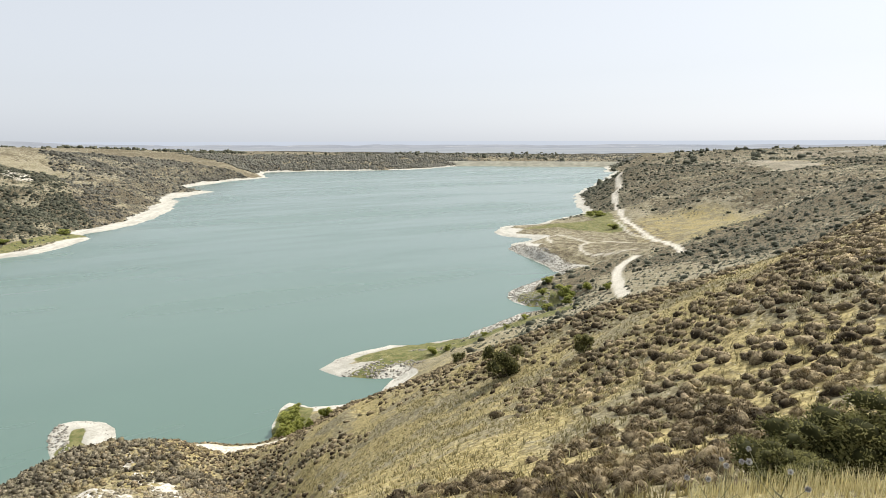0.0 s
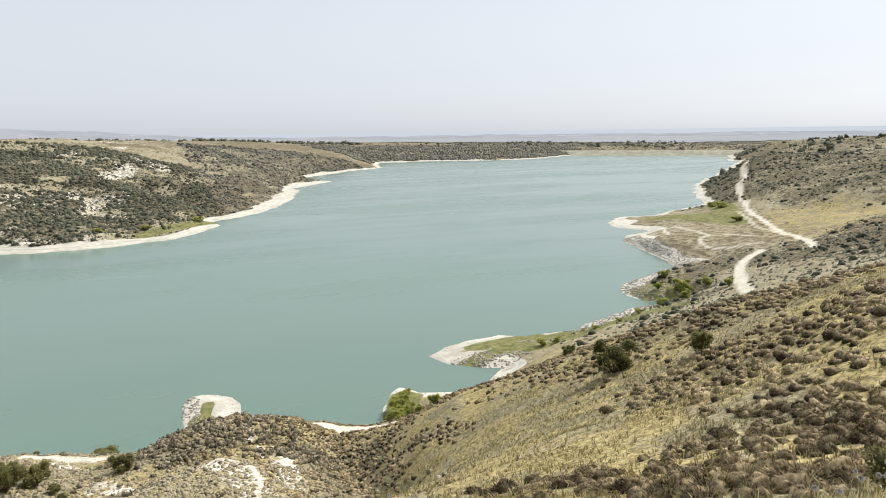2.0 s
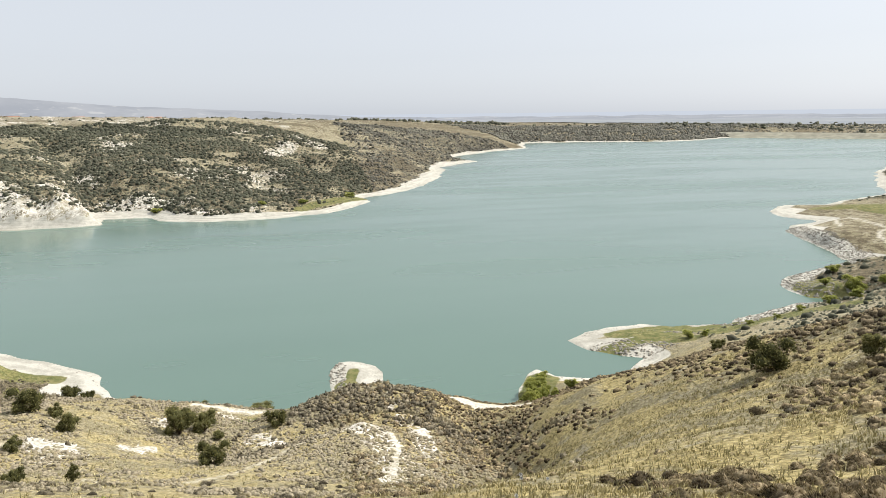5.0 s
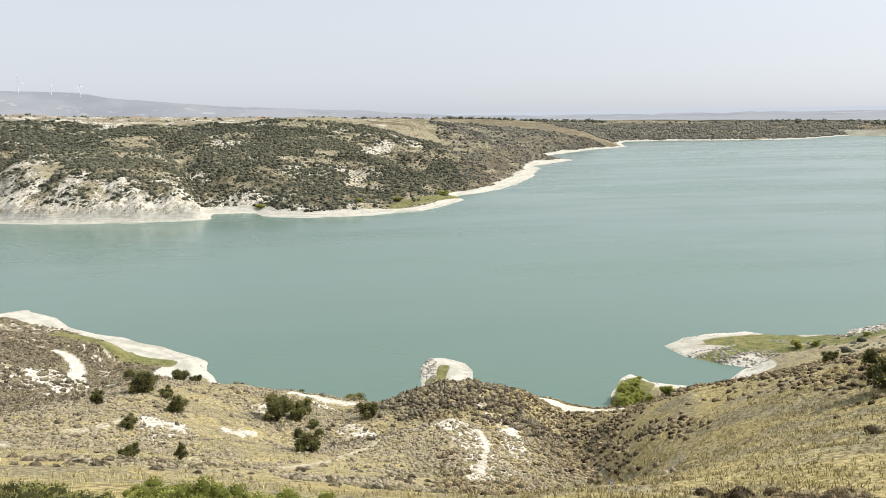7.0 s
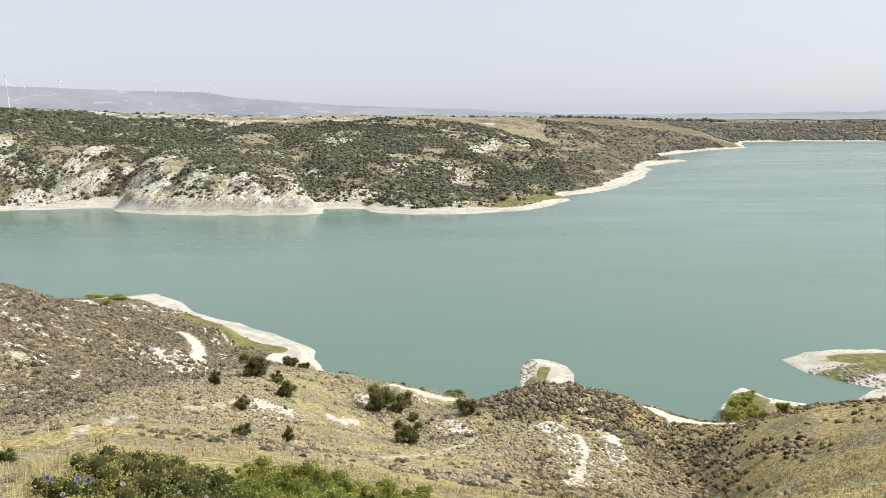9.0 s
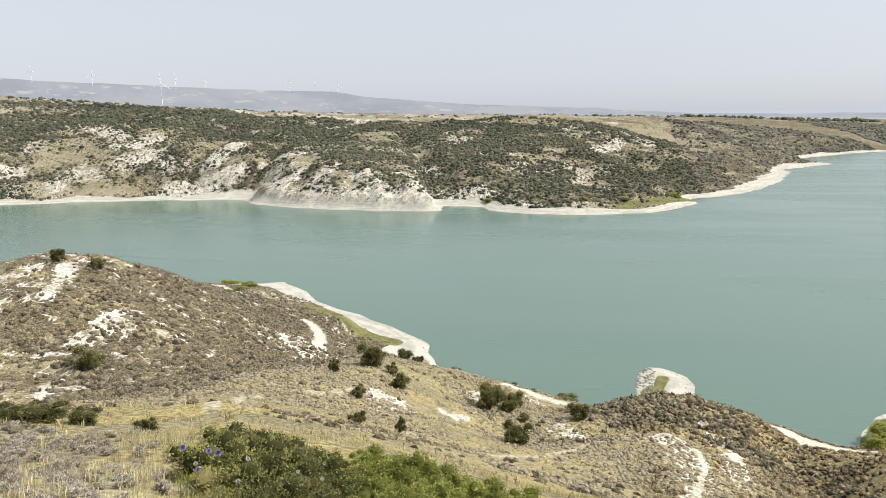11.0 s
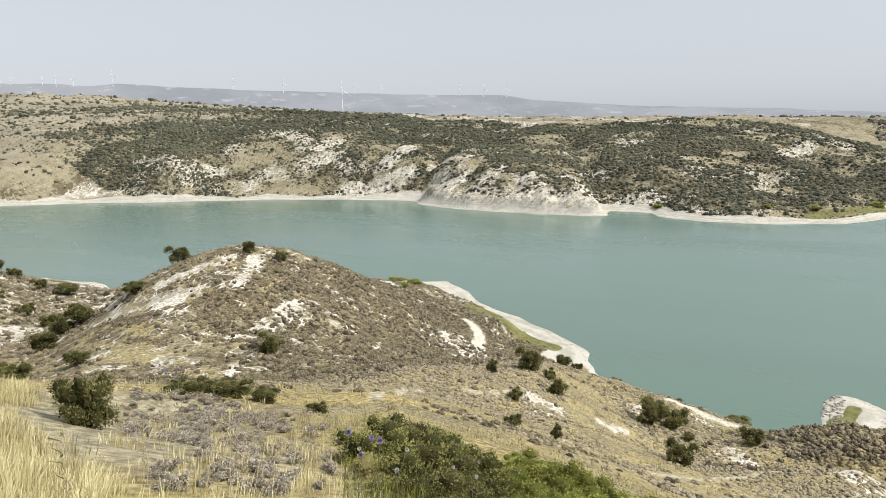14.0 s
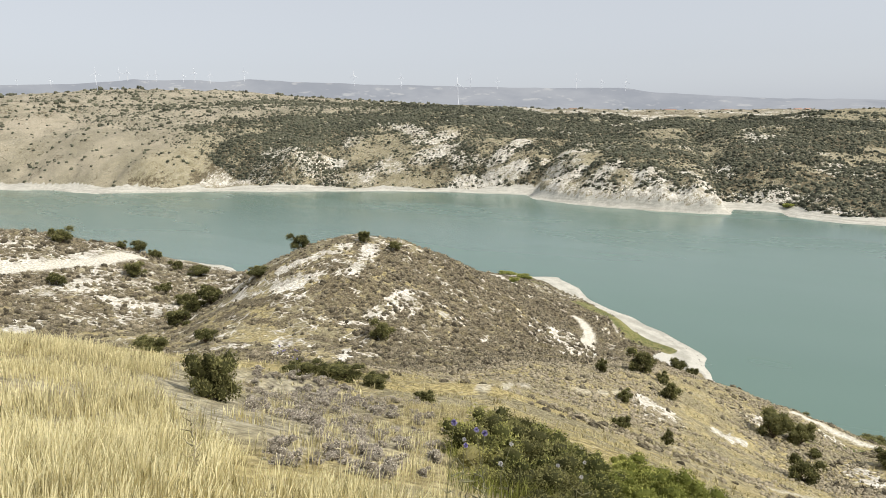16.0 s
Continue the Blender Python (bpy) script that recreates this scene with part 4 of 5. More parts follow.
# ridges and the round hill to the left
sx, sy, sz = scatter(34000, (-240, 30, 30, 235), lambda x, y: near_keep(x, y) * np.where(np.hypot(x, y) > 38, 1, 0))
ex, ey, ez = scatter(24000, (-125, -46, 44, 165), lambda x, y: near_keep(x, y) * (0.12 + 0.88 * step(-95, -72, x + 0.35 * (y - 90))))
kx, ky, kz = scatter(16000, (-12, 34, 58, 112), lambda x, y: 0.4 * np.clip(capsules(x, y, HEATH[:3]) * 2.5, 0, 1) * off_track(x, y))
sx, sy, sz = np.r_[sx, ex, kx], np.r_[sy, ey, ky], np.r_[sz, ez, kz]
pile, close = Pile(), np.hypot(sx, sy) < 60
hx2, hy2, hz2 = scatter(34000, (-50, 22, 40, 125), lambda x, y: 0.8 * np.maximum(step(-0.1, 0.5, rough(x, y, 6, 3, 38)), step(0.0, 0.5, rough(x, y, 16, 3, 39))) * off_track(x, y) * (np.hypot(x, y) > 44))
strewn(pile, far_domes, hx2, hy2, hz2 - 0.03, rng.uniform(0.10, 0.32, len(hx2)), rng.normal(size=len(hx2)) * 0.22 + 0.15)
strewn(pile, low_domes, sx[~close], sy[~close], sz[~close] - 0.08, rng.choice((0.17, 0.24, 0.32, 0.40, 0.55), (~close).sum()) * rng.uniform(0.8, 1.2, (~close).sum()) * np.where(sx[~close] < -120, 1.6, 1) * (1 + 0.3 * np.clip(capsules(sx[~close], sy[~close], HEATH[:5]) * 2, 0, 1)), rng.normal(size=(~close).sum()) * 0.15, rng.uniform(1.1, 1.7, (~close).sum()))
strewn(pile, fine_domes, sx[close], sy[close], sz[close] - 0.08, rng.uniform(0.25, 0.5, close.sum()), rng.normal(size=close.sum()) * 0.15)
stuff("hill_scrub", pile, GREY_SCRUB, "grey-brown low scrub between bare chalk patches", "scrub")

# the far bank and the land beyond
def far_keep(x, y):
    far = np.hypot(x, y)
    return on_sheet(COVER, x, y) * (far > np.where(x > 100, 130, 240)) * np.where((x > 60) & (far < 230), 0.75, 1) * (1 - 0.7 * field_cover(x, y, np.interp(far, (300, 700, 1000), (0, 40, 60)) + 0 * x)) * seen_sector(x, y, 72) * off_track(x, y)


# the west pile takes the scrub coloured for haze
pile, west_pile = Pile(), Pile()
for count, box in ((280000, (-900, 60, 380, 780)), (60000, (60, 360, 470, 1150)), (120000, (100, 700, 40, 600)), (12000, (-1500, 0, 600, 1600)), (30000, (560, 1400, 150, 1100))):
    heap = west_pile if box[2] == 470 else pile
    bx, by, bz = scatter(count, box, far_keep)
    far = np.hypot(bx, by)
    big = rng.uniform(size=len(bx)) < np.where(bx > 90, 0.06, 0.17) * (0.5 + on_sheet(COVER, bx, by))
    size = np.where(bx > 90, rng.uniform(0.38, 0.85, len(bx)), rng.uniform(0.32, 0.95, len(bx))) * (1 + 0.9 * step(600, 1000, far)) * np.where(big, rng.uniform(1.3, 2.3, len(bx)), 1)
    tint = rng.normal(size=len(bx)) * 0.22 + 0.25 * rough(bx, by, 40, 2, 46)
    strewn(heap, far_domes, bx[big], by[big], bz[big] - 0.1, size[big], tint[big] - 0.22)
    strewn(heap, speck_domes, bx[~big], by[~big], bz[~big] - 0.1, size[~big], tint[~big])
bx, by, bz = scatter(4600, (-1150, -540, 280, 900), lambda x, y: 0.25 + 0.75 * step(-0.2, 0.5, rough(x, y, 60, 2, 47)))
strewn(pile, far_domes, bx, by, bz - 0.1, rng.uniform(0.5, 2.2, len(bx)), rng.normal(size=len(bx)) * 0.2)
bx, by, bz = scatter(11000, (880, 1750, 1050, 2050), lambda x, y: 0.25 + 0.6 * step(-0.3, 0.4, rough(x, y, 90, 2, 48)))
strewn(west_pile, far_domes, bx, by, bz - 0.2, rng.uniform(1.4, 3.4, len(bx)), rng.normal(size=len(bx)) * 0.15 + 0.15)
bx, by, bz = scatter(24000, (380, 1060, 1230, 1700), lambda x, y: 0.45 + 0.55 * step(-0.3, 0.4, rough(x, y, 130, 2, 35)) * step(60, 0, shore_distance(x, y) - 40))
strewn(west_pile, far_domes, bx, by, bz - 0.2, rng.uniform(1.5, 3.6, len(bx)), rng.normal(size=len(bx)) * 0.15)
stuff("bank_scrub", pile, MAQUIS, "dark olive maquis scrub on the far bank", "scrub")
stuff("grey_bank_scrub", west_pile, HAZED_SCRUB, "haze-greyed scrub on the low distant shore", "scrub")


# ---- trees and large bushes, one by one ----
def empty(name, x, y, z=None, label="", category="", group=""):
    ob = new(name)
    ob.empty_display_size = 0.3
    ob.matrix_world = pose(x, y, float(stand(x, y)) - 0.04 if z is None else z)
    return tagged(ob, label, category, group)


def bearing_place(deg, far):
    return far * math.sin(radians(deg)), far * math.cos(radians(deg))


def tree_parts(wide, lobes, count, leaf, stem):
    """Meshes of a small bushy tree of height and width 1: trunk, limbs, crown."""
    cs, rs, wood = [], [], []
    for k in range(lobes):
        a, e = k / lobes * math.tau + rng.uniform(-0.5, 0.5), rng.uniform(0.05, 1.0)
        q = rng.uniform(0.15, 0.34) * wide
        cs.append((math.cos(a) * q, math.sin(a) * q, 0.18 + 0.58 * e))
        rs.append(rng.uniform(0.15, 0.24))
    cs.append((0, 0, 0.60)), rs.append(0.26)
    for c in cs:
        wood.append(limb((0, 0, stem * 0.7), (c[0] * 0.9, c[1] * 0.9, c[2]), 0.018, 0.006, 5))
    trunk = Pile().add(*limb((0, 0, -0.08), (rng.normal() * 0.02, rng.normal() * 0.02, stem + 0.12), 0.045, 0.028, 8)).mesh("trunk", BARK, True)
    limbs = Pile().add(*joined(*wood)).mesh("branchwork", BARK, True)
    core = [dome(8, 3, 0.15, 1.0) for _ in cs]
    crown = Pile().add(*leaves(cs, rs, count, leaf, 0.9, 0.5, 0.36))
    # cores toned dark, standing for shade deep in the crown
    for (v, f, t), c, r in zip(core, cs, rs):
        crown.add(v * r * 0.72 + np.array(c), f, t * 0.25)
    return trunk, limbs, crown


def make_tree(kind, mat_, wide=1.0, lobes=9, count=3000, leaf=0.045, stem=0.02):
    trunk, limbs, crown = tree_parts(wide, lobes, count, leaf, stem)
    root = new(kind)
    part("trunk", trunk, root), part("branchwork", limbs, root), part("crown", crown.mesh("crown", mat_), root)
    return root


def plant(model, x, y, high, wide, label, category, group=""):
    z = float(stand(x, y))
    ob = copy_thing(model, Matrix.LocRotScale((x, y, z - 0.03 * high), Euler((0, 0, rng.uniform(0, 6.28))), (wide, wide, high)))
    return tagged(ob, label, category, group)


def discard(models):
    for m in models:
        for o in [*m.children_recursive, m]:
            bpy.data.objects.remove(o)


dark_trees = [make_tree("carob_tree", OLIVE_LEAF, 1.25, 12) for _ in range(3)]
green_trees = [make_tree("green_bush", LIME_LEAF, 1.1, 8, 2200, 0.05, 0.02) for _ in range(2)]
# x, y, height, width
HILLSIDE_TREES = [(39.1, 48.2, 3.3, 3.2), (40.3, 38.9, 2.0, 1.7), (60.8, 86.0, 2.0, 1.8)]
SHELF_TREES = [(-36.3, 95.2, 3.8, 3.8), (-45.5, 139, 3.0, 3.5), (-42.5, 140, 2.2, 2.2), (-28.7, 85.9, 2.9, 2.4), (-18.1, 97.2, 4.5, 4.0), (-15.1, 100.0, 3.6, 3.3),
               (-10.2, 71.3, 2.7, 3.0), (-8.5, 129, 2.3, 4.8), (-19.5, 129, 1.9, 3.2), (-4.6, 100.4, 2.8, 2.8), (-37.7, 83.6, 2.1, 1.6), (-29.5, 72.2, 1.7, 1.6),
               (-32.0, 92.2, 1.7, 1.6), (-12.6, 95.8, 1.4, 1.6), (-21.7, 52.5, 1.4, 1.4), (-18.7, 55.5, 1.6, 0.9)]
HILL_TREES = [(-113, 95, 3.9, 4.2), (-95.1, 96.6, 2.8, 2.5), (-89.9, 100.0, 2.5, 2.3), (-67.7, 71.8, 3.1, 3.3), (-107.6, 79.4, 2.2, 4.2), (-90.1, 56.2, 2.6, 2.8)]
RIDGE_TREES = [(-186.5, 77.3, 4.4, 5.1), (-158.2, 81.6, 4.2, 4.5), (-154.8, 61.9, 3.1, 3.4), (-185.3, 92.2, 2.4, 2.4), (-187.0, 97.8, 3.9, 4.3), (-185.1, 101.6, 3.2, 3.2),
               (-169.3, 98.8, 3.0, 3.3), (-159.9, 99.4, 2.9, 5.4), (-124.4, 79.4, 4.6, 4.8), (-126.0, 76.6, 4.1, 3.8), (-113.2, 65.5, 3.6, 4.5), (-148.4, 82.7, 2.9, 3.5),
               (-137.4, 81.6, 3.0, 4.1), (-192, 60, 3.0, 3.4)]
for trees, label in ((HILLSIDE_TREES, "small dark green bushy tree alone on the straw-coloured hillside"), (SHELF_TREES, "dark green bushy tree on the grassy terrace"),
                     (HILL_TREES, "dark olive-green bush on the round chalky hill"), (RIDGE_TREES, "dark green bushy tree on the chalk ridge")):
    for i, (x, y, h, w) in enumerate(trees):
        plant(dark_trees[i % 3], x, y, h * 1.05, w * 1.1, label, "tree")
SHORE_BUSHES = [(41.0, 113.7, 2.4, 3.0), (47, 124, 3.6, 3.2), (44, 119, 2.8, 3.0), (48, 126, 2.8, 3.2), (3.5, 127, 1.5, 2.6), (6, 129, 1.4, 2.4), (9, 131, 1.2, 2.4), (0, 126, 1.3, 2.2), (46, 123, 2.2, 2.6), (49.5, 127, 2.6, 2.8), (41.5, 118, 1.8, 2.4), (48, 131, 3.6, 4.6), (51, 135, 2.2, 3.6), (53, 138, 1.8, 3.0), (47.5, 117, 1.8, 2.0), (184.5, 198.8, 3.7, 5.1), (177.0, 181.4, 5.2, 7.6), (148.7, 160, 2.6, 3.7),
                (155.3, 158, 3.0, 4.5), (136.1, 157, 1.8, 2.8), (127.3, 155, 1.4, 2.4), (114.9, 150, 1.3, 2.3), (100.7, 148, 1.9, 2.5), (97.2, 150, 2.2, 3.4), (364.0, 340.7, 4.2, 11),
                (323.2, 290.3, 3.6, 7.3), (369.9, 354.6, 4.3, 8.6), (168.7, 153.0, 3.1, 3.1), (182.4, 175.1, 3.4, 4.3), (0.2, 131, 1.6, 3.4), (-3, 130, 1.4, 3.0), (-158, 186, 3.4, 8),
                (-150, 190, 3.0, 7), (-119.1, 199, 1.6, 7), (-130, 205, 1.8, 8), (-96.6, 155.9, 1.6, 3.1), (-57.5, 144.6, 1.6, 2.2), (52, 120, 2.4, 2.4), (54, 123, 1.4, 2.4),
                (170, 186, 3.0, 4.0), (163, 176, 2.6, 4.2), (-84, 446, 3, 7), (-20, 437, 2.5, 6), (5, 452, 3, 8), (38, 488, 3.5, 9)]
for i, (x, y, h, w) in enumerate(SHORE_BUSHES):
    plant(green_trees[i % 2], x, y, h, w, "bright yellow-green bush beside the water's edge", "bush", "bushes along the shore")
discard(dark_trees + green_trees)


# ---- the foreground ----
def bush_model(name, mat_, lobes, count, leaf, flat=0.75):
    """A leafy bush of width 1 and height about 0.75: stems and foliage."""
    cs = [(math.cos(a) * q, math.sin(a) * q, h) for a, q, h in zip(rng.uniform(0, 6.28, lobes), rng.uniform(0.04, 0.40, lobes), rng.uniform(0.12, 0.52, lobes))]
    rs = list(rng.uniform(0.10, 0.19, lobes))
    root = new(name)
    crown = Pile().add(*leaves(cs, rs, count, leaf, flat, 0.55, 0.26))
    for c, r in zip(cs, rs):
        # the core's tone is lowered to paint the shade inside
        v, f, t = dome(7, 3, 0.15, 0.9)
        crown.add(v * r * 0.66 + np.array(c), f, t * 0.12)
    part("stemwork", Pile().add(*joined(*[limb((0, 0, -0.1), c, 0.014, 0.004, 5) for c in cs])).mesh("stemwork", BARK, True), root)
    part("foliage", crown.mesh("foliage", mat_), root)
    return root


green_models = [bush_model("green_bush", GREEN_LEAF, 24, 6500, 0.030, 0.85) for _ in range(3)]
bright_models = [bush_model("bright_bush", LIME_LEAF, 22, 5200, 0.034, 0.85) for _ in range(2)]
dark_models = [bush_model("dark_bush", OLIVE_LEAF, 30, 7500, 0.032) for _ in range(2)]
grey_models = [bush_model("thyme_cushion", GREY_LEAF, 14, 1300, 0.055, 0.7) for _ in range(4)]
# bearing, distance, width, height
BUSHES = [(-35.5, 15.5, 2.2, 1.5), (-32.5, 15.8, 2.2, 1.6), (-29, 15.2, 2.2, 1.4), (-34, 12.5, 1.7, 1.1), (-30.5, 12.8, 2.0, 1.2), (-27, 12.2, 2.2, 1.1), (-33, 10, 1.5, 0.8),
          (-29, 9.6, 1.7, 0.8), (-25.5, 10.2, 1.6, 0.8), (-24.5, 14.5, 1.8, 0.9), (-18, 14, 1.7, 1.2), (-20.5, 16.5, 1.6, 1.0), (-14.5, 14.5, 1.5, 0.9), (-11, 15, 1.5, 0.8),
          (-22, 12.4, 1.3, 0.8), (-7.5, 15.2, 1.3, 0.7), (-16, 17, 1.4, 0.8), (-22, 19.5, 1.4, 0.7),
          (-13, 11.6, 1.3, 0.7), (-17, 11.4, 1.4, 0.8), (-9, 12.6, 1.2, 0.6), (-20, 10, 1.2, 0.7), (-4.5, 13.4, 1.1, 0.5), (-15, 9.8, 1.1, 0.6), (-24, 8.4, 1.2, 0.6), (-28, 7.6, 1.3, 0.6)]
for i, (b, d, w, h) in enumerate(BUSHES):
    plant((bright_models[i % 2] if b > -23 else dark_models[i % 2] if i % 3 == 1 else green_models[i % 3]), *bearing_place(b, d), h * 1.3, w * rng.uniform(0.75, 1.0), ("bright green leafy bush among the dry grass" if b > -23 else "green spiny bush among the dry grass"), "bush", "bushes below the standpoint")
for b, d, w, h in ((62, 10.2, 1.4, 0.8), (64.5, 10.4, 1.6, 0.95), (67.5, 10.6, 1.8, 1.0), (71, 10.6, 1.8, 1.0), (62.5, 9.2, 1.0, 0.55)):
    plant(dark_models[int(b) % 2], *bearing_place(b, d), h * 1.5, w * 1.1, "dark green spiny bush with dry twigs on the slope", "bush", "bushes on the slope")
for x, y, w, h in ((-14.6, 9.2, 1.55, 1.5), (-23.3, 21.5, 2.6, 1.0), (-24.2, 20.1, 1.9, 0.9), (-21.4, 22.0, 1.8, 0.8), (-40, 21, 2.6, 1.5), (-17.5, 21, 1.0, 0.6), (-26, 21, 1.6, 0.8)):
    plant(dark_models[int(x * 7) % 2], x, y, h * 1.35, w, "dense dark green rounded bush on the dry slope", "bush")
spots = np.stack([rng.triangular(-58, -48, -37, 345), np.sqrt(rng.uniform(8.5 ** 2, 30 ** 2, 345))], -1)
for b, d in spots:
    x, y = bearing_place(b, d)
    if rough(np.array([x]), np.array([y]), 6, 2, 61)[0] > -0.2 and not (-60 < b < -53 and d < 16):
        s = rng.uniform(0.26, 0.62)
        plant(grey_models[int(d * 10) % 4], x, y, s * 0.8, s, "grey dried thyme cushion on bare soil", "shrub", "thyme cushions")
discard(green_models + bright_models + dark_models + grey_models)


def blades(x, y, z, high, lean=0.26, wide=0.006):
    """Curved grass blades, one at each place."""
    n = len(x)
    a, b = rng.uniform(0, math.tau, n), rng.uniform(0, math.tau, n)
    d = np.stack([np.cos(a), np.sin(a), 0 * a], -1) * (lean * rng.uniform(0.1, 1.3, n) * high)[:, None] + np.array([0.10, 0.02, 0]) * high[:, None]
    s = np.stack([np.cos(b), np.sin(b), 0 * b], -1) * wide * rng.uniform(0.6, 1.5, (n, 1))
    p, up = np.stack([x, y, z - 0.03], -1), np.stack([0 * high, 0 * high, high], -1)
    m = p + up * 0.55 + d * 0.3
    v = np.stack([p - s, p + s, m - s * 0.8, m + s * 0.8, p + up + d], 1).reshape(-1, 3)
    f = (np.array([(0, 1, 2), (1, 3, 2), (2, 3, 4)])[None] + (np.arange(n) * 5)[:, None, None]).reshape(-1, 3)
    tone = rng.normal(size=n) * 0.22 + 0.5
    # each foot is toned darker, as painted shade low in the grass
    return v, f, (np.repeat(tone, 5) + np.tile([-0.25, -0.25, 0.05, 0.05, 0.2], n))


def tussocks(count, b0, b1, d0, d1, high, blades_each, keep, spread=0.10, wide=0.0045):
    """Grass in separate tufts, each a sheaf that opens outwards."""
    b, d = rng.uniform(b0, b1, count), np.sqrt(rng.uniform(d0 ** 2, d1 ** 2, count))
    x, y = d * np.sin(np.radians(b)), d * np.cos(np.radians(b))
    ok = rng.uniform(size=count) < keep(x, y, b, d)
    x, y = x[ok], y[ok]
    z, n = stand(x, y), len(x)
    tall = high * rng.uniform(0.6, 1.25, n) * (0.85 + 0.3 * rough(x, y, 3, 2, 70))
    tone = rng.normal(size=n) * 0.26
    k = np.repeat(np.arange(n), blades_each)
    off = rng.normal(size=(len(k), 2)) * spread
    h = tall[k] * rng.uniform(0.5, 1.1, len(k)) * np.clip(1.1 - 1.2 * np.hypot(off[:, 0], off[:, 1]) / (spread * 4), 0.4, 1)
    lean = off / spread * 0.17 * h[:, None] + rng.normal(size=(len(k), 2)) * 0.10 * h[:, None] + np.array([0.14, 0.03]) * h[:, None]
    turn = rng.uniform(0, math.tau, len(k))
    s = np.stack([np.cos(turn), np.sin(turn), 0 * turn], -1) * wide * rng.uniform(0.6, 1.5, (len(k), 1))
    p = np.stack([x[k] + off[:, 0], y[k] + off[:, 1], z[k] - 0.04], -1)
    up, out = np.stack([0 * h, 0 * h, h], -1), np.stack([lean[:, 0], lean[:, 1], 0 * h], -1)
    m = p + up * 0.6 + out * 0.35
    v = np.stack([p - s, p + s, m - s * 0.8, m + s * 0.8, p + up + out], 1).reshape(-1, 3)
    f = (np.array([(0, 1, 2), (1, 3, 2), (2, 3, 4)])[None] + (np.arange(len(k)) * 5)[:, None, None]).reshape(-1, 3)
    # shade between the blades is put into the tone: dark feet, pale tips
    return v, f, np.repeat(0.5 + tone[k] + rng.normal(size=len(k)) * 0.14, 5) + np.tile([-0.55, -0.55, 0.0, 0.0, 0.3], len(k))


def grass_field(count, b0, b1, d0, d1, high, keep):
    b, d = rng.uniform(b0, b1, count), np.sqrt(rng.uniform(d0 ** 2, d1 ** 2, count))
    x, y = d * np.sin(np.radians(b)), d * np.cos(np.radians(b))
    ok = rng.uniform(size=count) < keep(x, y, b, d)
    x, y = x[ok], y[ok]
    patch = 0.75 + 0.35 * rough(x, y, 2.2, 2, 71)
    return blades(x, y, stand(x, y), high * patch * rng.uniform(0.45, 1.3, len(x)), wide=0.0038)


def tufty(x, y, size, seed, low=0.0):
    return np.clip(rough(x, y, size, 2, seed) * 2.2 + 0.5, low, 1)


pile = Pile()
def clear_of_bush(x, y, b, d):
    return (np.hypot(x + 14.6, y - 9.2) > 1.5) * np.where((b > -61.5) & (b < -53) & (d > 9), 0.1, 1)


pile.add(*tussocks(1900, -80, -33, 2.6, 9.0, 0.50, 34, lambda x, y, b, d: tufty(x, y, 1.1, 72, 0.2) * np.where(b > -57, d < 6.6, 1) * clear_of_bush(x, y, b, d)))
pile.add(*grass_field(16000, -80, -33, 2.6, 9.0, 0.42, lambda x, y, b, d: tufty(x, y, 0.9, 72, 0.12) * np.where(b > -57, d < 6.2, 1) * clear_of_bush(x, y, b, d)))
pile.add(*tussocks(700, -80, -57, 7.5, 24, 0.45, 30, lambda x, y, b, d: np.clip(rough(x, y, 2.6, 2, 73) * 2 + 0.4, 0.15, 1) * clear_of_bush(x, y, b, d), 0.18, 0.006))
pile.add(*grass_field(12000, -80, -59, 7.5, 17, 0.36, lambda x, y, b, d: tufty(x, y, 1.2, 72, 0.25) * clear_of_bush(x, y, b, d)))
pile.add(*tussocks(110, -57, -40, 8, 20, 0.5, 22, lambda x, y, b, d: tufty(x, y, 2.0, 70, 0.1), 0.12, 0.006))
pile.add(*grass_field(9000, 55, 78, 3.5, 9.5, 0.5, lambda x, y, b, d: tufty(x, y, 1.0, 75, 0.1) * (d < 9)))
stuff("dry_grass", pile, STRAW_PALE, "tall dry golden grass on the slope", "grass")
pile = Pile()
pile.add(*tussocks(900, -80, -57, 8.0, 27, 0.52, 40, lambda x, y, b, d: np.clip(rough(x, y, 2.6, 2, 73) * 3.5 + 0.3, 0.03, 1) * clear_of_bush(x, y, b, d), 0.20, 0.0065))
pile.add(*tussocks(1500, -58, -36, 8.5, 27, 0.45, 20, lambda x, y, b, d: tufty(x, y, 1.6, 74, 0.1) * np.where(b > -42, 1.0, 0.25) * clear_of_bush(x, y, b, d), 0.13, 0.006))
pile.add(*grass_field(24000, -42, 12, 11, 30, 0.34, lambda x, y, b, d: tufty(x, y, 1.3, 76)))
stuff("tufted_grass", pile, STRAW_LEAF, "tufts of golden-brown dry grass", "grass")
pile = Pile()
pile.add(*grass_field(42000, -25, 3, 9.5, 19, 0.42, lambda x, y, b, d: tufty(x, y, 1.4, 77)))
pile.add(*grass_field(9000, -38, -24, 8.5, 17, 0.4, lambda x, y, b, d: tufty(x, y, 1.4, 78)))
stuff("green_herbs", pile, LIME_LEAF, "fresh green herbs between the bushes", "plants")

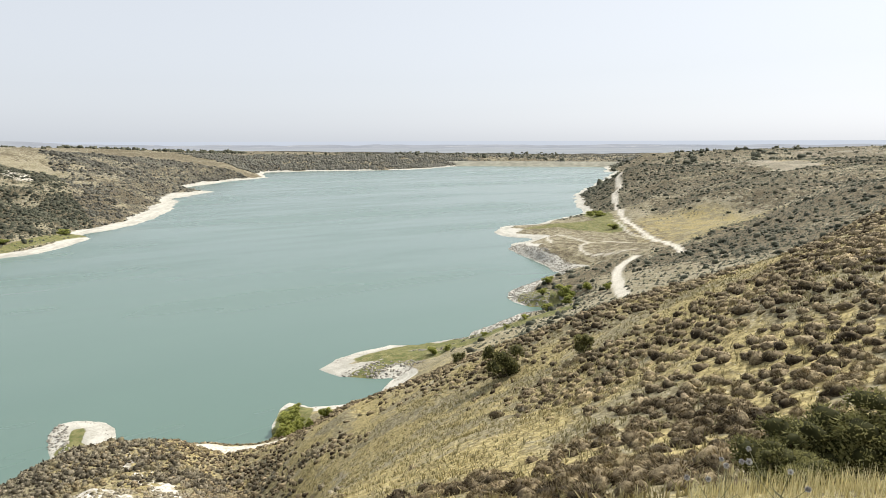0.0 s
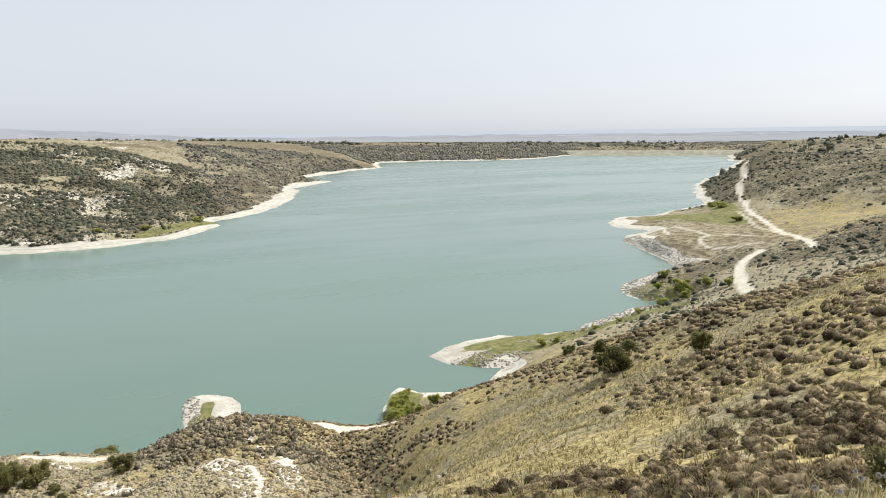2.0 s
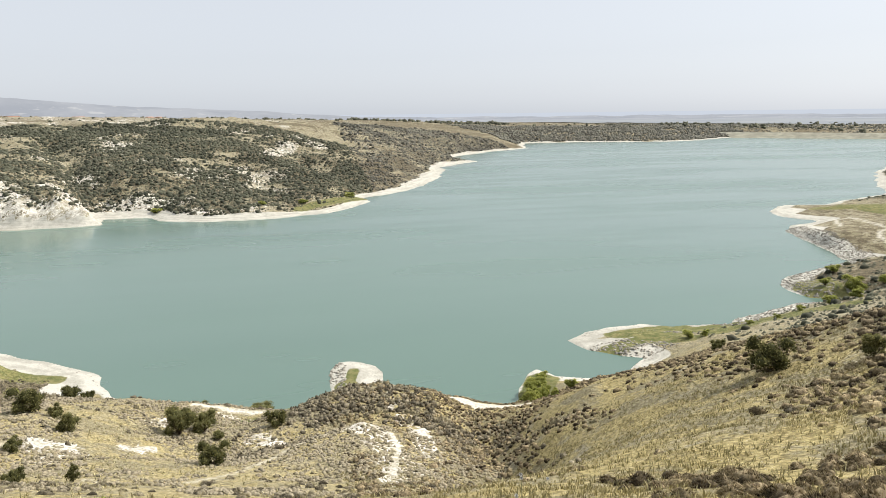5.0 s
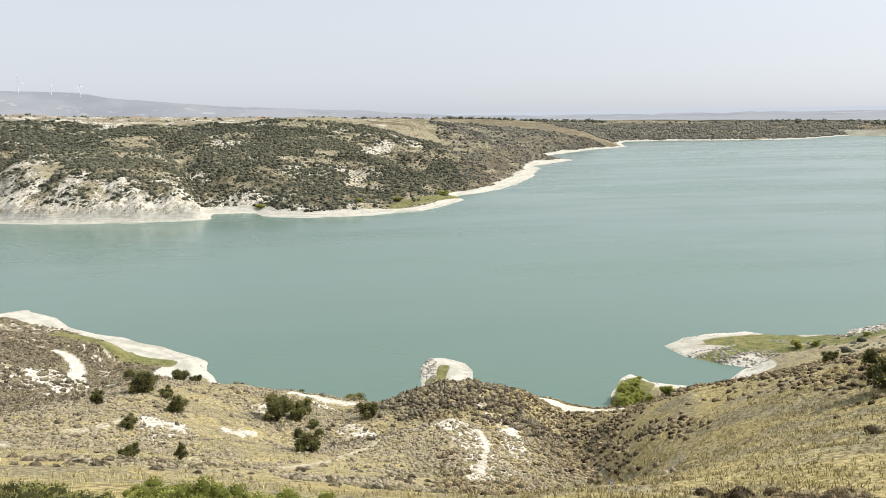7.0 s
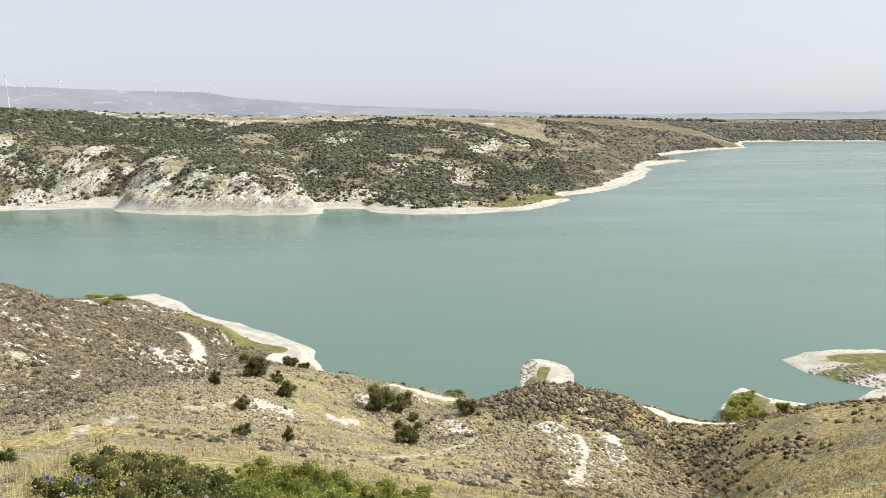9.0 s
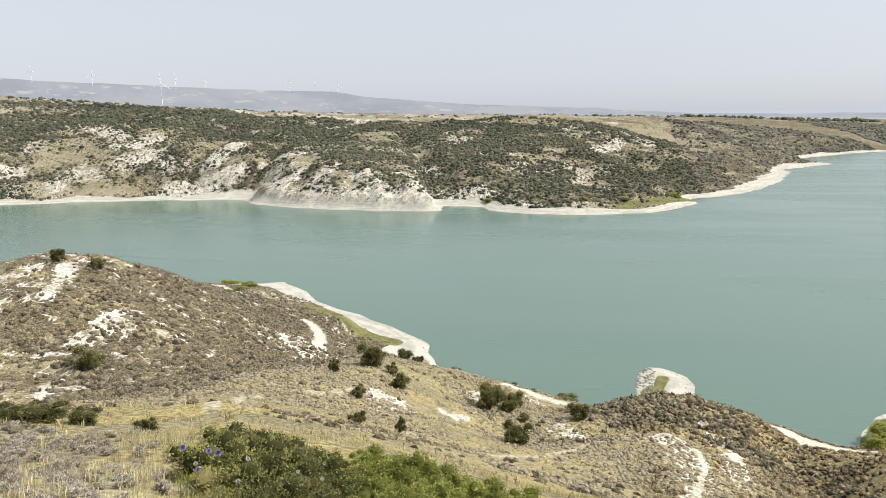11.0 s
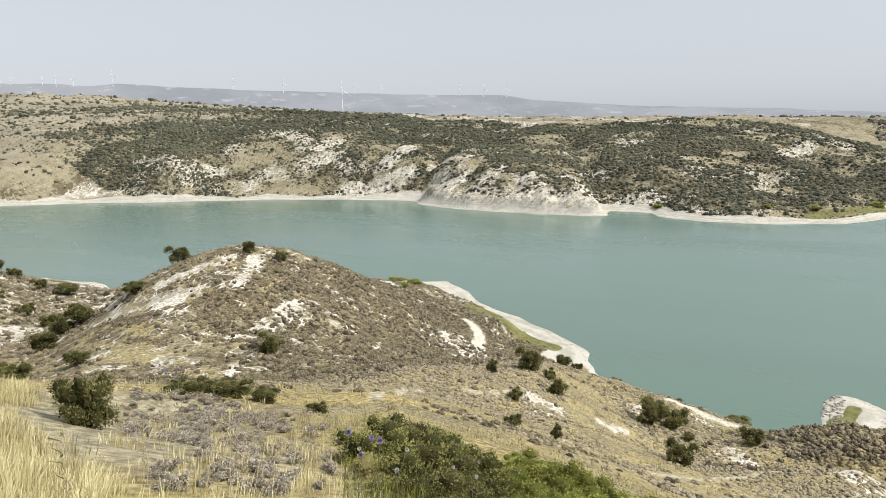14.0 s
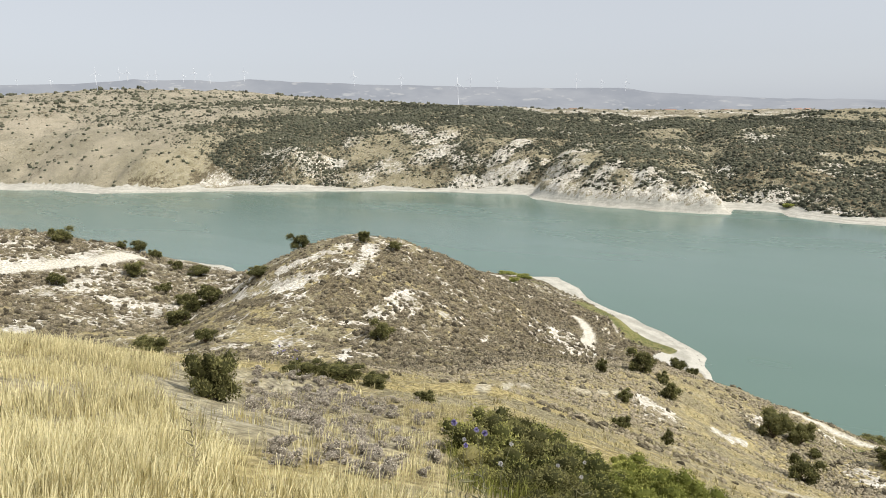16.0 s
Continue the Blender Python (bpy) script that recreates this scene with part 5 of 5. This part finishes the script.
# short straw tufts over the slopes farther down
tuft_shapes = [blades(rng.normal(size=4) * 0.16, rng.normal(size=4) * 0.16, np.zeros(4), rng.uniform(0.5, 1.0, 4), 0.75, 0.06) for _ in range(5)]
tx, ty, tz = scatter(40000, (-60, 110, 8, 115), lambda x, y: (np.hypot(x, y) < 118) * seen_sector(x, y) * (1 - 0.6 * on_sheet(COVER, x, y)) * np.where(np.hypot(x, y) < np.where(x > 4, 10, 24), 0.0, 0.9)
                     * tufty(x, y, 5, 79, 0.25) * (1 - np.clip(capsules(x, y, CHALK) * 2, 0, 1)) * off_track(x, y))
pile = Pile()
ux, uy, uz = scatter(50000, (3, 62, 5, 66), lambda x, y: (np.hypot(x, y) > 9) * seen_sector(x, y, 70) * off_track(x, y) * tufty(x, y, 3, 80, 0.3))
strewn(pile, tuft_shapes, ux, uy, uz - 0.02, rng.uniform(0.12, 0.34, len(ux)), rng.normal(size=len(ux)) * 0.25 - 0.12)
strewn(pile, tuft_shapes, tx, ty, tz, rng.uniform(0.14, 0.42, len(tx)), rng.normal(size=len(tx)) * 0.15)
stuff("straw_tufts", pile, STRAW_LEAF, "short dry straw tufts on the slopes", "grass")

# globe thistles and dried stalks
VIOLET = leafy_material("violet_flower", (0.14, 0.12, 0.30), (0.42, 0.38, 0.66))
FADED = leafy_material("faded_flower", (0.32, 0.31, 0.31), (0.68, 0.67, 0.65))
STEM = leafy_material("thistle_stem", (0.13, 0.13, 0.07), (0.30, 0.29, 0.17))
STALK = leafy_material("dry_stalk", (0.30, 0.26, 0.15), (0.58, 0.52, 0.36))


def spiky_ball(r):
    n = 220
    d = rng.normal(size=(n, 3))
    d /= np.linalg.norm(d, axis=1)[:, None]
    s = np.cross(d, rng.normal(size=(n, 3)))
    s /= np.linalg.norm(s, axis=1)[:, None]
    v = np.stack([d * r * 0.35 - s * r * 0.16, d * r * 0.35 + s * r * 0.16, d * r * rng.uniform(0.85, 1.15, (n, 1))], 1).reshape(-1, 3)
    return v, np.arange(3 * n).reshape(-1, 3), np.tile([0.1, 0.1, 0.9], n)


def thistle(x, y, top, mat_, heads, label, size=0.026):
    """A stalk with round flower heads on side stems and a few curled leaves."""
    z = float(stand(x, y))
    root = tagged(new("globe_thistle"), label, "thistle")
    root.matrix_world = pose(x, y, z)
    high = max(top - z, 0.35)
    part("stem", Pile().add(*limb((-0.12, 0.05, -0.05), (0, 0, high), 0.005, 0.0025, 6, 0.03)).mesh("stem", STEM, True), root)
    for k in range(heads):
        tip = (0, 0, high) if k == 0 else (rng.normal() * 0.12, rng.normal() * 0.12, high * rng.uniform(0.82, 0.98))
        if k:
            part("side_stem", Pile().add(*limb((-0.04, 0.02, high * 0.6), tip, 0.003, 0.002, 5, 0.05)).mesh("side_stem", STEM, True), root)
        v, f, t = spiky_ball(size * rng.uniform(0.8, 1.1))
        part("flower_head", Pile().add(v + np.array(tip), f, t).mesh("flower_head", mat_), root)
    for k in range(7):
        a, h = rng.uniform(0, 6.28), high * rng.uniform(0.15, 0.7)
        tip = (math.cos(a) * 0.14, math.sin(a) * 0.14, h + rng.uniform(-0.03, 0.05))
        part("leaf", Pile().add(*limb((-0.12 * (1 - h / high), 0.05 * (1 - h / high), h), tip, 0.009, 0.001, 3, 0.12)).mesh("leaf", STEM), root)
    return root


for x, y, top, heads in ((-3.33, 4.38, 57.40, 1), (-3.17, 4.49, 57.33, 1), (-3.11, 4.53, 57.30, 2), (-14.2, 11.0, 54.1, 5), (-13.8, 11.2, 54.0, 4)):
    thistle(x, y, top, VIOLET, heads, "violet globe thistle on a dry stalk", 0.028)
for x, y, top, heads in ((-3.26, 4.43, 57.24, 1), (-2.92, 4.66, 57.2, 2), (-3.02, 6.32, 56.26, 3), (2.31, 6.61, 56.0, 4), (4.23, 2.66, 57.70, 5), (4.44, 2.31, 57.74, 4)):
    thistle(x, y, top, FADED, heads, "faded pale thistle with dry flower heads", 0.024)


def dry_stalk(x, y, top):
    z = float(stand(x, y))
    root = tagged(new("dry_stalk"), "dead brown flower stalk with curled leaves", "plant", "dead stalks")
    root.matrix_world = pose(x, y, z)
    high = max(top - z, 0.4)
    part("stem", Pile().add(*limb((0, 0, -0.05), (0.06, 0.02, high), 0.008, 0.003, 6, 0.03)).mesh("stem", STALK, True), root)
    for k in range(14):
        h, a = high * (0.25 + 0.05 * k), k * 2.4
        part("curled_leaf", Pile().add(*limb((0.05 * h / high, 0, h), (math.cos(a) * 0.10, math.sin(a) * 0.10, h + 0.05), 0.010, 0.002, 3, 0.15)).mesh("curled_leaf", STALK), root)


for x, y, top in ((-5.19, 3.0, 57.68), (-7.29, 5.27, 56.4), (-5.91, 5.39, 56.7), (-8.6, 6.6, 56.0)):
    dry_stalk(x, y, top)


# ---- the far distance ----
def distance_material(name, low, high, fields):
    """Land lost in summer haze, behind everything else; the haze is its own glowing colour."""
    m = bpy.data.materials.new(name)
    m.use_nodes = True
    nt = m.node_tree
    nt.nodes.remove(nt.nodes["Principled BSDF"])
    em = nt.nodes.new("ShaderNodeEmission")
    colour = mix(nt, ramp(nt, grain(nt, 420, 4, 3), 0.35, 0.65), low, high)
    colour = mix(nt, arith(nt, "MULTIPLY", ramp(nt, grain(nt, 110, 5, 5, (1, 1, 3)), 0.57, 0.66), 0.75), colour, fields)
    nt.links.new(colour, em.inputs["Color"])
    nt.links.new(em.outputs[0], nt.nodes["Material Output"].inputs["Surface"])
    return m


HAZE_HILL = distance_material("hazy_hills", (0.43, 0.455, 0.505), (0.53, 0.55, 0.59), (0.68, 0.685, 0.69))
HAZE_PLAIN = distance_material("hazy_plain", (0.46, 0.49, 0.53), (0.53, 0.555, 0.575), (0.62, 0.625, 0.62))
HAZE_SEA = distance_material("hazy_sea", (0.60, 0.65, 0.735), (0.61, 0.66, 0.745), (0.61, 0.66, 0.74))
# bearing and crest height of the hills to the south-east
CREST = np.array([(-86, 270), (-76, 280), (-70, 284), (-65.5, 290), (-61.7, 319), (-57.7, 312), (-54.8, 302), (-53.1, 317), (-47.8, 293), (-44.2, 278), (-37.7, 258), (-32.2, 236),
                  (-27.6, 226), (-23.2, 213), (-19.8, 172), (-15, 143), (-9.7, 118), (-3.7, 98), (0.2, 74), (5.6, 52), (12, 40), (80, 40)])
hb = np.radians(np.linspace(-86, 80, 420))
crest = np.interp(np.degrees(hb), CREST[:, 0], CREST[:, 1]) + rough(hb * 60, hb * 0, 2.0, 4, 81) * 5
ring = np.array([3300, 3500, 3800, 4150, 4350, 4450, 4600])
share = np.array([0.0, 0.02, 0.10, 0.45, 0.80, 1.0, 0.9])
far_r, far_b = np.meshgrid(ring, hb, indexing="ij")
lift = 28 + share[:, None] * (crest - 28)[None] + rough(far_r, far_b * 2000, 300, 3, 82) * 14 * (share * (1 - share) * 4)[:, None]
lift = np.maximum(np.minimum(lift, crest[None]), 12)
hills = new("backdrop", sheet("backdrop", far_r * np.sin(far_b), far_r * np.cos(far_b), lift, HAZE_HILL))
tagged(hills, "long low hills faded blue-grey by haze", "hills", kind="structure")
sb = np.radians(np.linspace(-12, 84, 120))
sea_b, sea_z = np.meshgrid(sb, np.array([5.0, 63.0]))
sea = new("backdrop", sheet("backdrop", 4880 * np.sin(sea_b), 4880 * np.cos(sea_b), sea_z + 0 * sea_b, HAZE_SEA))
tagged(sea, "hazy sea at the horizon", "sea", kind="structure")
# the coastal plain, town and groves in front of the hills
pb, pr = np.meshgrid(np.radians(np.linspace(-80, 76, 200)), np.array([2430.0, 2700, 3000, 3350, 4000, 4900]))
plain_x, plain_y = pr * np.sin(pb), pr * np.cos(pb)
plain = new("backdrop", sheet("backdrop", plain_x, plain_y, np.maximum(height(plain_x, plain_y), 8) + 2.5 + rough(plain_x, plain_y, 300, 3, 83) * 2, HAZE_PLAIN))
tagged(plain, "hazy coastal plain with groves and fields", "plain", kind="structure")


def smooth_box(w, d, h, bevel=0.0):
    bm = bmesh.new()
    bmesh.ops.create_cube(bm, size=1, matrix=Matrix.Translation((0, 0, h / 2)) @ Matrix.Diagonal((w, d, h, 1)))
    if bevel:
        bmesh.ops.bevel(bm, geom=bm.edges[:], offset=bevel, segments=1, affect="EDGES")
    return bm


def to_mesh(name, bm, mat_):
    me = bpy.data.meshes.new(name)
    bm.to_mesh(me)
    bm.free()
    me.materials.append(mat_)
    return me


def plain_material(name, colour, rough_=0.8, spread=0.12, size=2.0):
    m, nt, b = material(name, rough_, 0.3)
    c = mix(nt, ramp(nt, grain(nt, size, 4, 3), 0.3, 0.7), tuple(v * (1 - spread) for v in colour), tuple(min(1, v * (1 + spread)) for v in colour))
    nt.links.new(c, b.inputs["Base Color"])
    return m


WHITE_STEEL = plain_material("white_steel", (0.72, 0.73, 0.75), 0.5, 0.03, 8)
PLASTER = plain_material("plaster", (0.62, 0.58, 0.52))
ROOF_TILE = plain_material("roof_tile", (0.36, 0.22, 0.16))


def cone_mesh(name, r1, r2, depth, m, mat_, seg=12):
    bm = bmesh.new()
    bmesh.ops.create_cone(bm, cap_ends=True, segments=seg, radius1=r1, radius2=r2, depth=depth, matrix=m)
    return to_mesh(name, bm, mat_)


# wind turbines: x, y, foot, height of the hub
turbine = new("wind_turbine")
part("tower", cone_mesh("tower", 0.024, 0.014, 1.0, Matrix.Translation((0, 0, 0.5)), WHITE_STEEL), turbine)
part("nacelle", to_mesh("nacelle", smooth_box(0.045, 0.13, 0.05, 0.008), WHITE_STEEL), turbine).location = (0, 0.02, 0.985)
hub = part("hub", cone_mesh("hub", 0.025, 0.008, 0.05, Matrix.Translation((0, -0.07, 1.01)) @ Matrix.Rotation(radians(90), 4, "X"), WHITE_STEEL), turbine)
blade_mesh = Pile().add(*joined(limb((0, 0, 0), (0, 0, 0.12), 0.010, 0.016, 5, 0), limb((0, 0, 0.12), (0, 0, 0.52), 0.016, 0.004, 5, 0))).mesh("blade", WHITE_STEEL)
for k in range(3):
    ob = part("blade", blade_mesh, hub)
    ob.matrix_basis = Matrix.Translation((0, -0.08, 1.01)) @ Matrix.Rotation(radians(120 * k), 4, "Y")
tagged(turbine, "white three-bladed wind turbine on a hazy ridge", "wind turbine", "wind farm on the hills")
TURBINES = [(-3999, 1952, 285, 62), (-3943, 2063, 306, 48), (-3923, 2100, 306, 48), (-3871, 2195, 300, 40), (-3848, 2235, 300, 44), (-3771, 2363, 296, 40), (-3737, 2417, 296, 58),
            (-3689, 2489, 292, 50), (-3573, 2653, 300, 60), (-3136, 3157, 268, 60), (-2919, 3359, 246, 66), (-2571, 3632, 236, 60), (-2432, 3727, 228, 50), (-2003, 3974, 214, 62),
            (-1863, 4041, 202, 52), (-1732, 4099, 192, 58), (-4154, 1596, 274, 34), (-4093, 1745, 274, 34), (-2340, 3180, 128, 112)]
for i, (x, y, z, h) in enumerate(TURBINES):
    m = Matrix.LocRotScale((x * 0.985, y * 0.985, z), Euler((0, 0, math.atan2(-x, y) + rng.uniform(-0.5, 0.5))), (h, h, h))
    if i:
        copy_thing(turbine, m)
    else:
        first_place = m
turbine.matrix_basis = first_place

# farm houses and greenhouses of the plain
house = new("house")
part("wall", to_mesh("wall", smooth_box(1, 0.7, 0.42), PLASTER), house)
bm = bmesh.new()
ridge = [bm.verts.new(p) for p in ((-0.54, -0.39, 0.42), (0.54, -0.39, 0.42), (0.54, 0.39, 0.42), (-0.54, 0.39, 0.42), (-0.54, 0, 0.62), (0.54, 0, 0.62))]
for f in ((0, 1, 5, 4), (2, 3, 4, 5), (0, 4, 3), (1, 2, 5), (0, 3, 2, 1)):
    bm.faces.new([ridge[i] for i in f])
part("roof", to_mesh("roof", bm, ROOF_TILE), house)
tagged(house, "small pale house far off on the plain", "house", "houses of the plain")
made = 0
while made < 70:
    b, d = rng.normal(-8, 16), rng.uniform(1900, 3200)
    x, y = bearing_place(b, d)
    if not (-60 < b < 14) or rough(np.array([x]), np.array([y]), 400, 2, 84)[0] < -0.1:
        continue
    z = max(float(height(np.array([x]), np.array([y]))[0]), 8) + (3 if d > 2450 else 0)
    s = rng.uniform(9, 19)
    copy_thing(house, Matrix.LocRotScale((x, y, z), Euler((0, 0, rng.uniform(0, 3.1))), (s * rng.uniform(1, 2), s, s * rng.uniform(0.6, 1.0))))
    made += 1
x, y = bearing_place(-27, 1500)
house.matrix_basis = Matrix.LocRotScale((x, y, float(height(np.array([x]), np.array([y]))[0])), Euler((0, 0, 0.4)), (16, 10, 9))

# groves and tree lines: bearings, distance, count, size
grove_shapes = [joined(dome(7, 3, 0.25, 1.1), twigs(8, 0.12, 1.1)) for _ in range(5)]
pile = Pile()
for b0, b1, d0, d1, count, size in ((4, 10.5, 1900, 2050, 90, 5.5), (11, 18, 1850, 1980, 130, 6), (-10, 4, 1700, 2300, 140, 5), (-45, -5, 1250, 2300, 420, 4.2), (18, 30, 1750, 2100, 60, 4),
                                    (30, 44, 1900, 2600, 120, 6), (-72, -40, 900, 1900, 700, 3.2), (44, 62, 900, 1800, 130, 5), (41, 49, 1380, 1600, 160, 4)):
    b, d = rng.uniform(b0, b1, count), rng.uniform(d0, d1, count)
    x, y = d * np.sin(np.radians(b)), d * np.cos(np.radians(b))
    ok = shore_distance(x, y) > 12
    x, y = x[ok], y[ok]
    strewn(pile, grove_shapes, x, y, height(x, y), size * rng.uniform(0.45, 1.1, len(x)), rng.normal(size=len(x)) * 0.1 + 0.1)
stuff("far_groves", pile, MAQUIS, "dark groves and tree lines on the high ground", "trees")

# the dam across the far end
CREAM_ROCK = plain_material("dam_rock", (0.27, 0.26, 0.20), 0.95, 0.25, 14)
ends = np.array([(930, 1515), (1300, 1110)], float)
axis = (ends[1] - ends[0]) / np.hypot(*(ends[1] - ends[0]))
side = np.array([axis[1], -axis[0]])
along, across = np.meshgrid(np.linspace(0, 1, 40), np.arange(8))
offset = np.array([-60, -30, -28, -5, 5, 28, 30, 60.0])[across]
level = np.array([-2, 4, 4.4, 11, 11, 4.4, 4, -2.0])[across]
dam_x = ends[0, 0] + (ends[1, 0] - ends[0, 0]) * along + side[0] * offset
dam_y = ends[0, 1] + (ends[1, 1] - ends[0, 1]) * along + side[1] * offset
dam = new("dam", sheet("dam", dam_x, dam_y, level, CREAM_ROCK, False))
tagged(dam, "long pale rockfill dam closing the reservoir", "dam", kind="structure")

# ---- stones along the near shores ----
STONE = plain_material("shore_stone", (0.30, 0.278, 0.235), 0.95, 0.35, 0.7)


def stone():
    v, f, t = dome(5, 2, 0.3, 0.6)
    return v, f, t


stone_shapes = [stone() for _ in range(6)]
sx, sy = rng.uniform(-240, 320, 260000), rng.uniform(110, 330, 260000)
gap = on_sheet(gs, sx, sy)
flank = np.clip(capsules(sx, sy, [(5, 144, 6, 158, 4), (74, 150, 98, 155, 6), (160, 186, 188, 208, 10), (214, 228, 240, 288, 16), (120, 164, 160, 180, 5)]) * 3, 0, 1)
keep = (gap > 0.1) & (rng.uniform(size=len(sx)) < np.where(flank > 0, 0.9 * (gap < 10), 0.25 * (gap < 2.2))) & seen_sector(sx, sy, 70)
sx, sy = sx[keep], sy[keep]
pile = Pile()
strewn(pile, stone_shapes, sx, sy, stand(sx, sy) - 0.05, rng.uniform(0.07, 0.30, len(sx)) * np.where(flank[keep] > 0, 1.7, 0.9), rng.normal(size=len(sx)) * 0.2)
stuff("shore_stones", pile, STONE, "pale broken stones along the waterline", "stones")
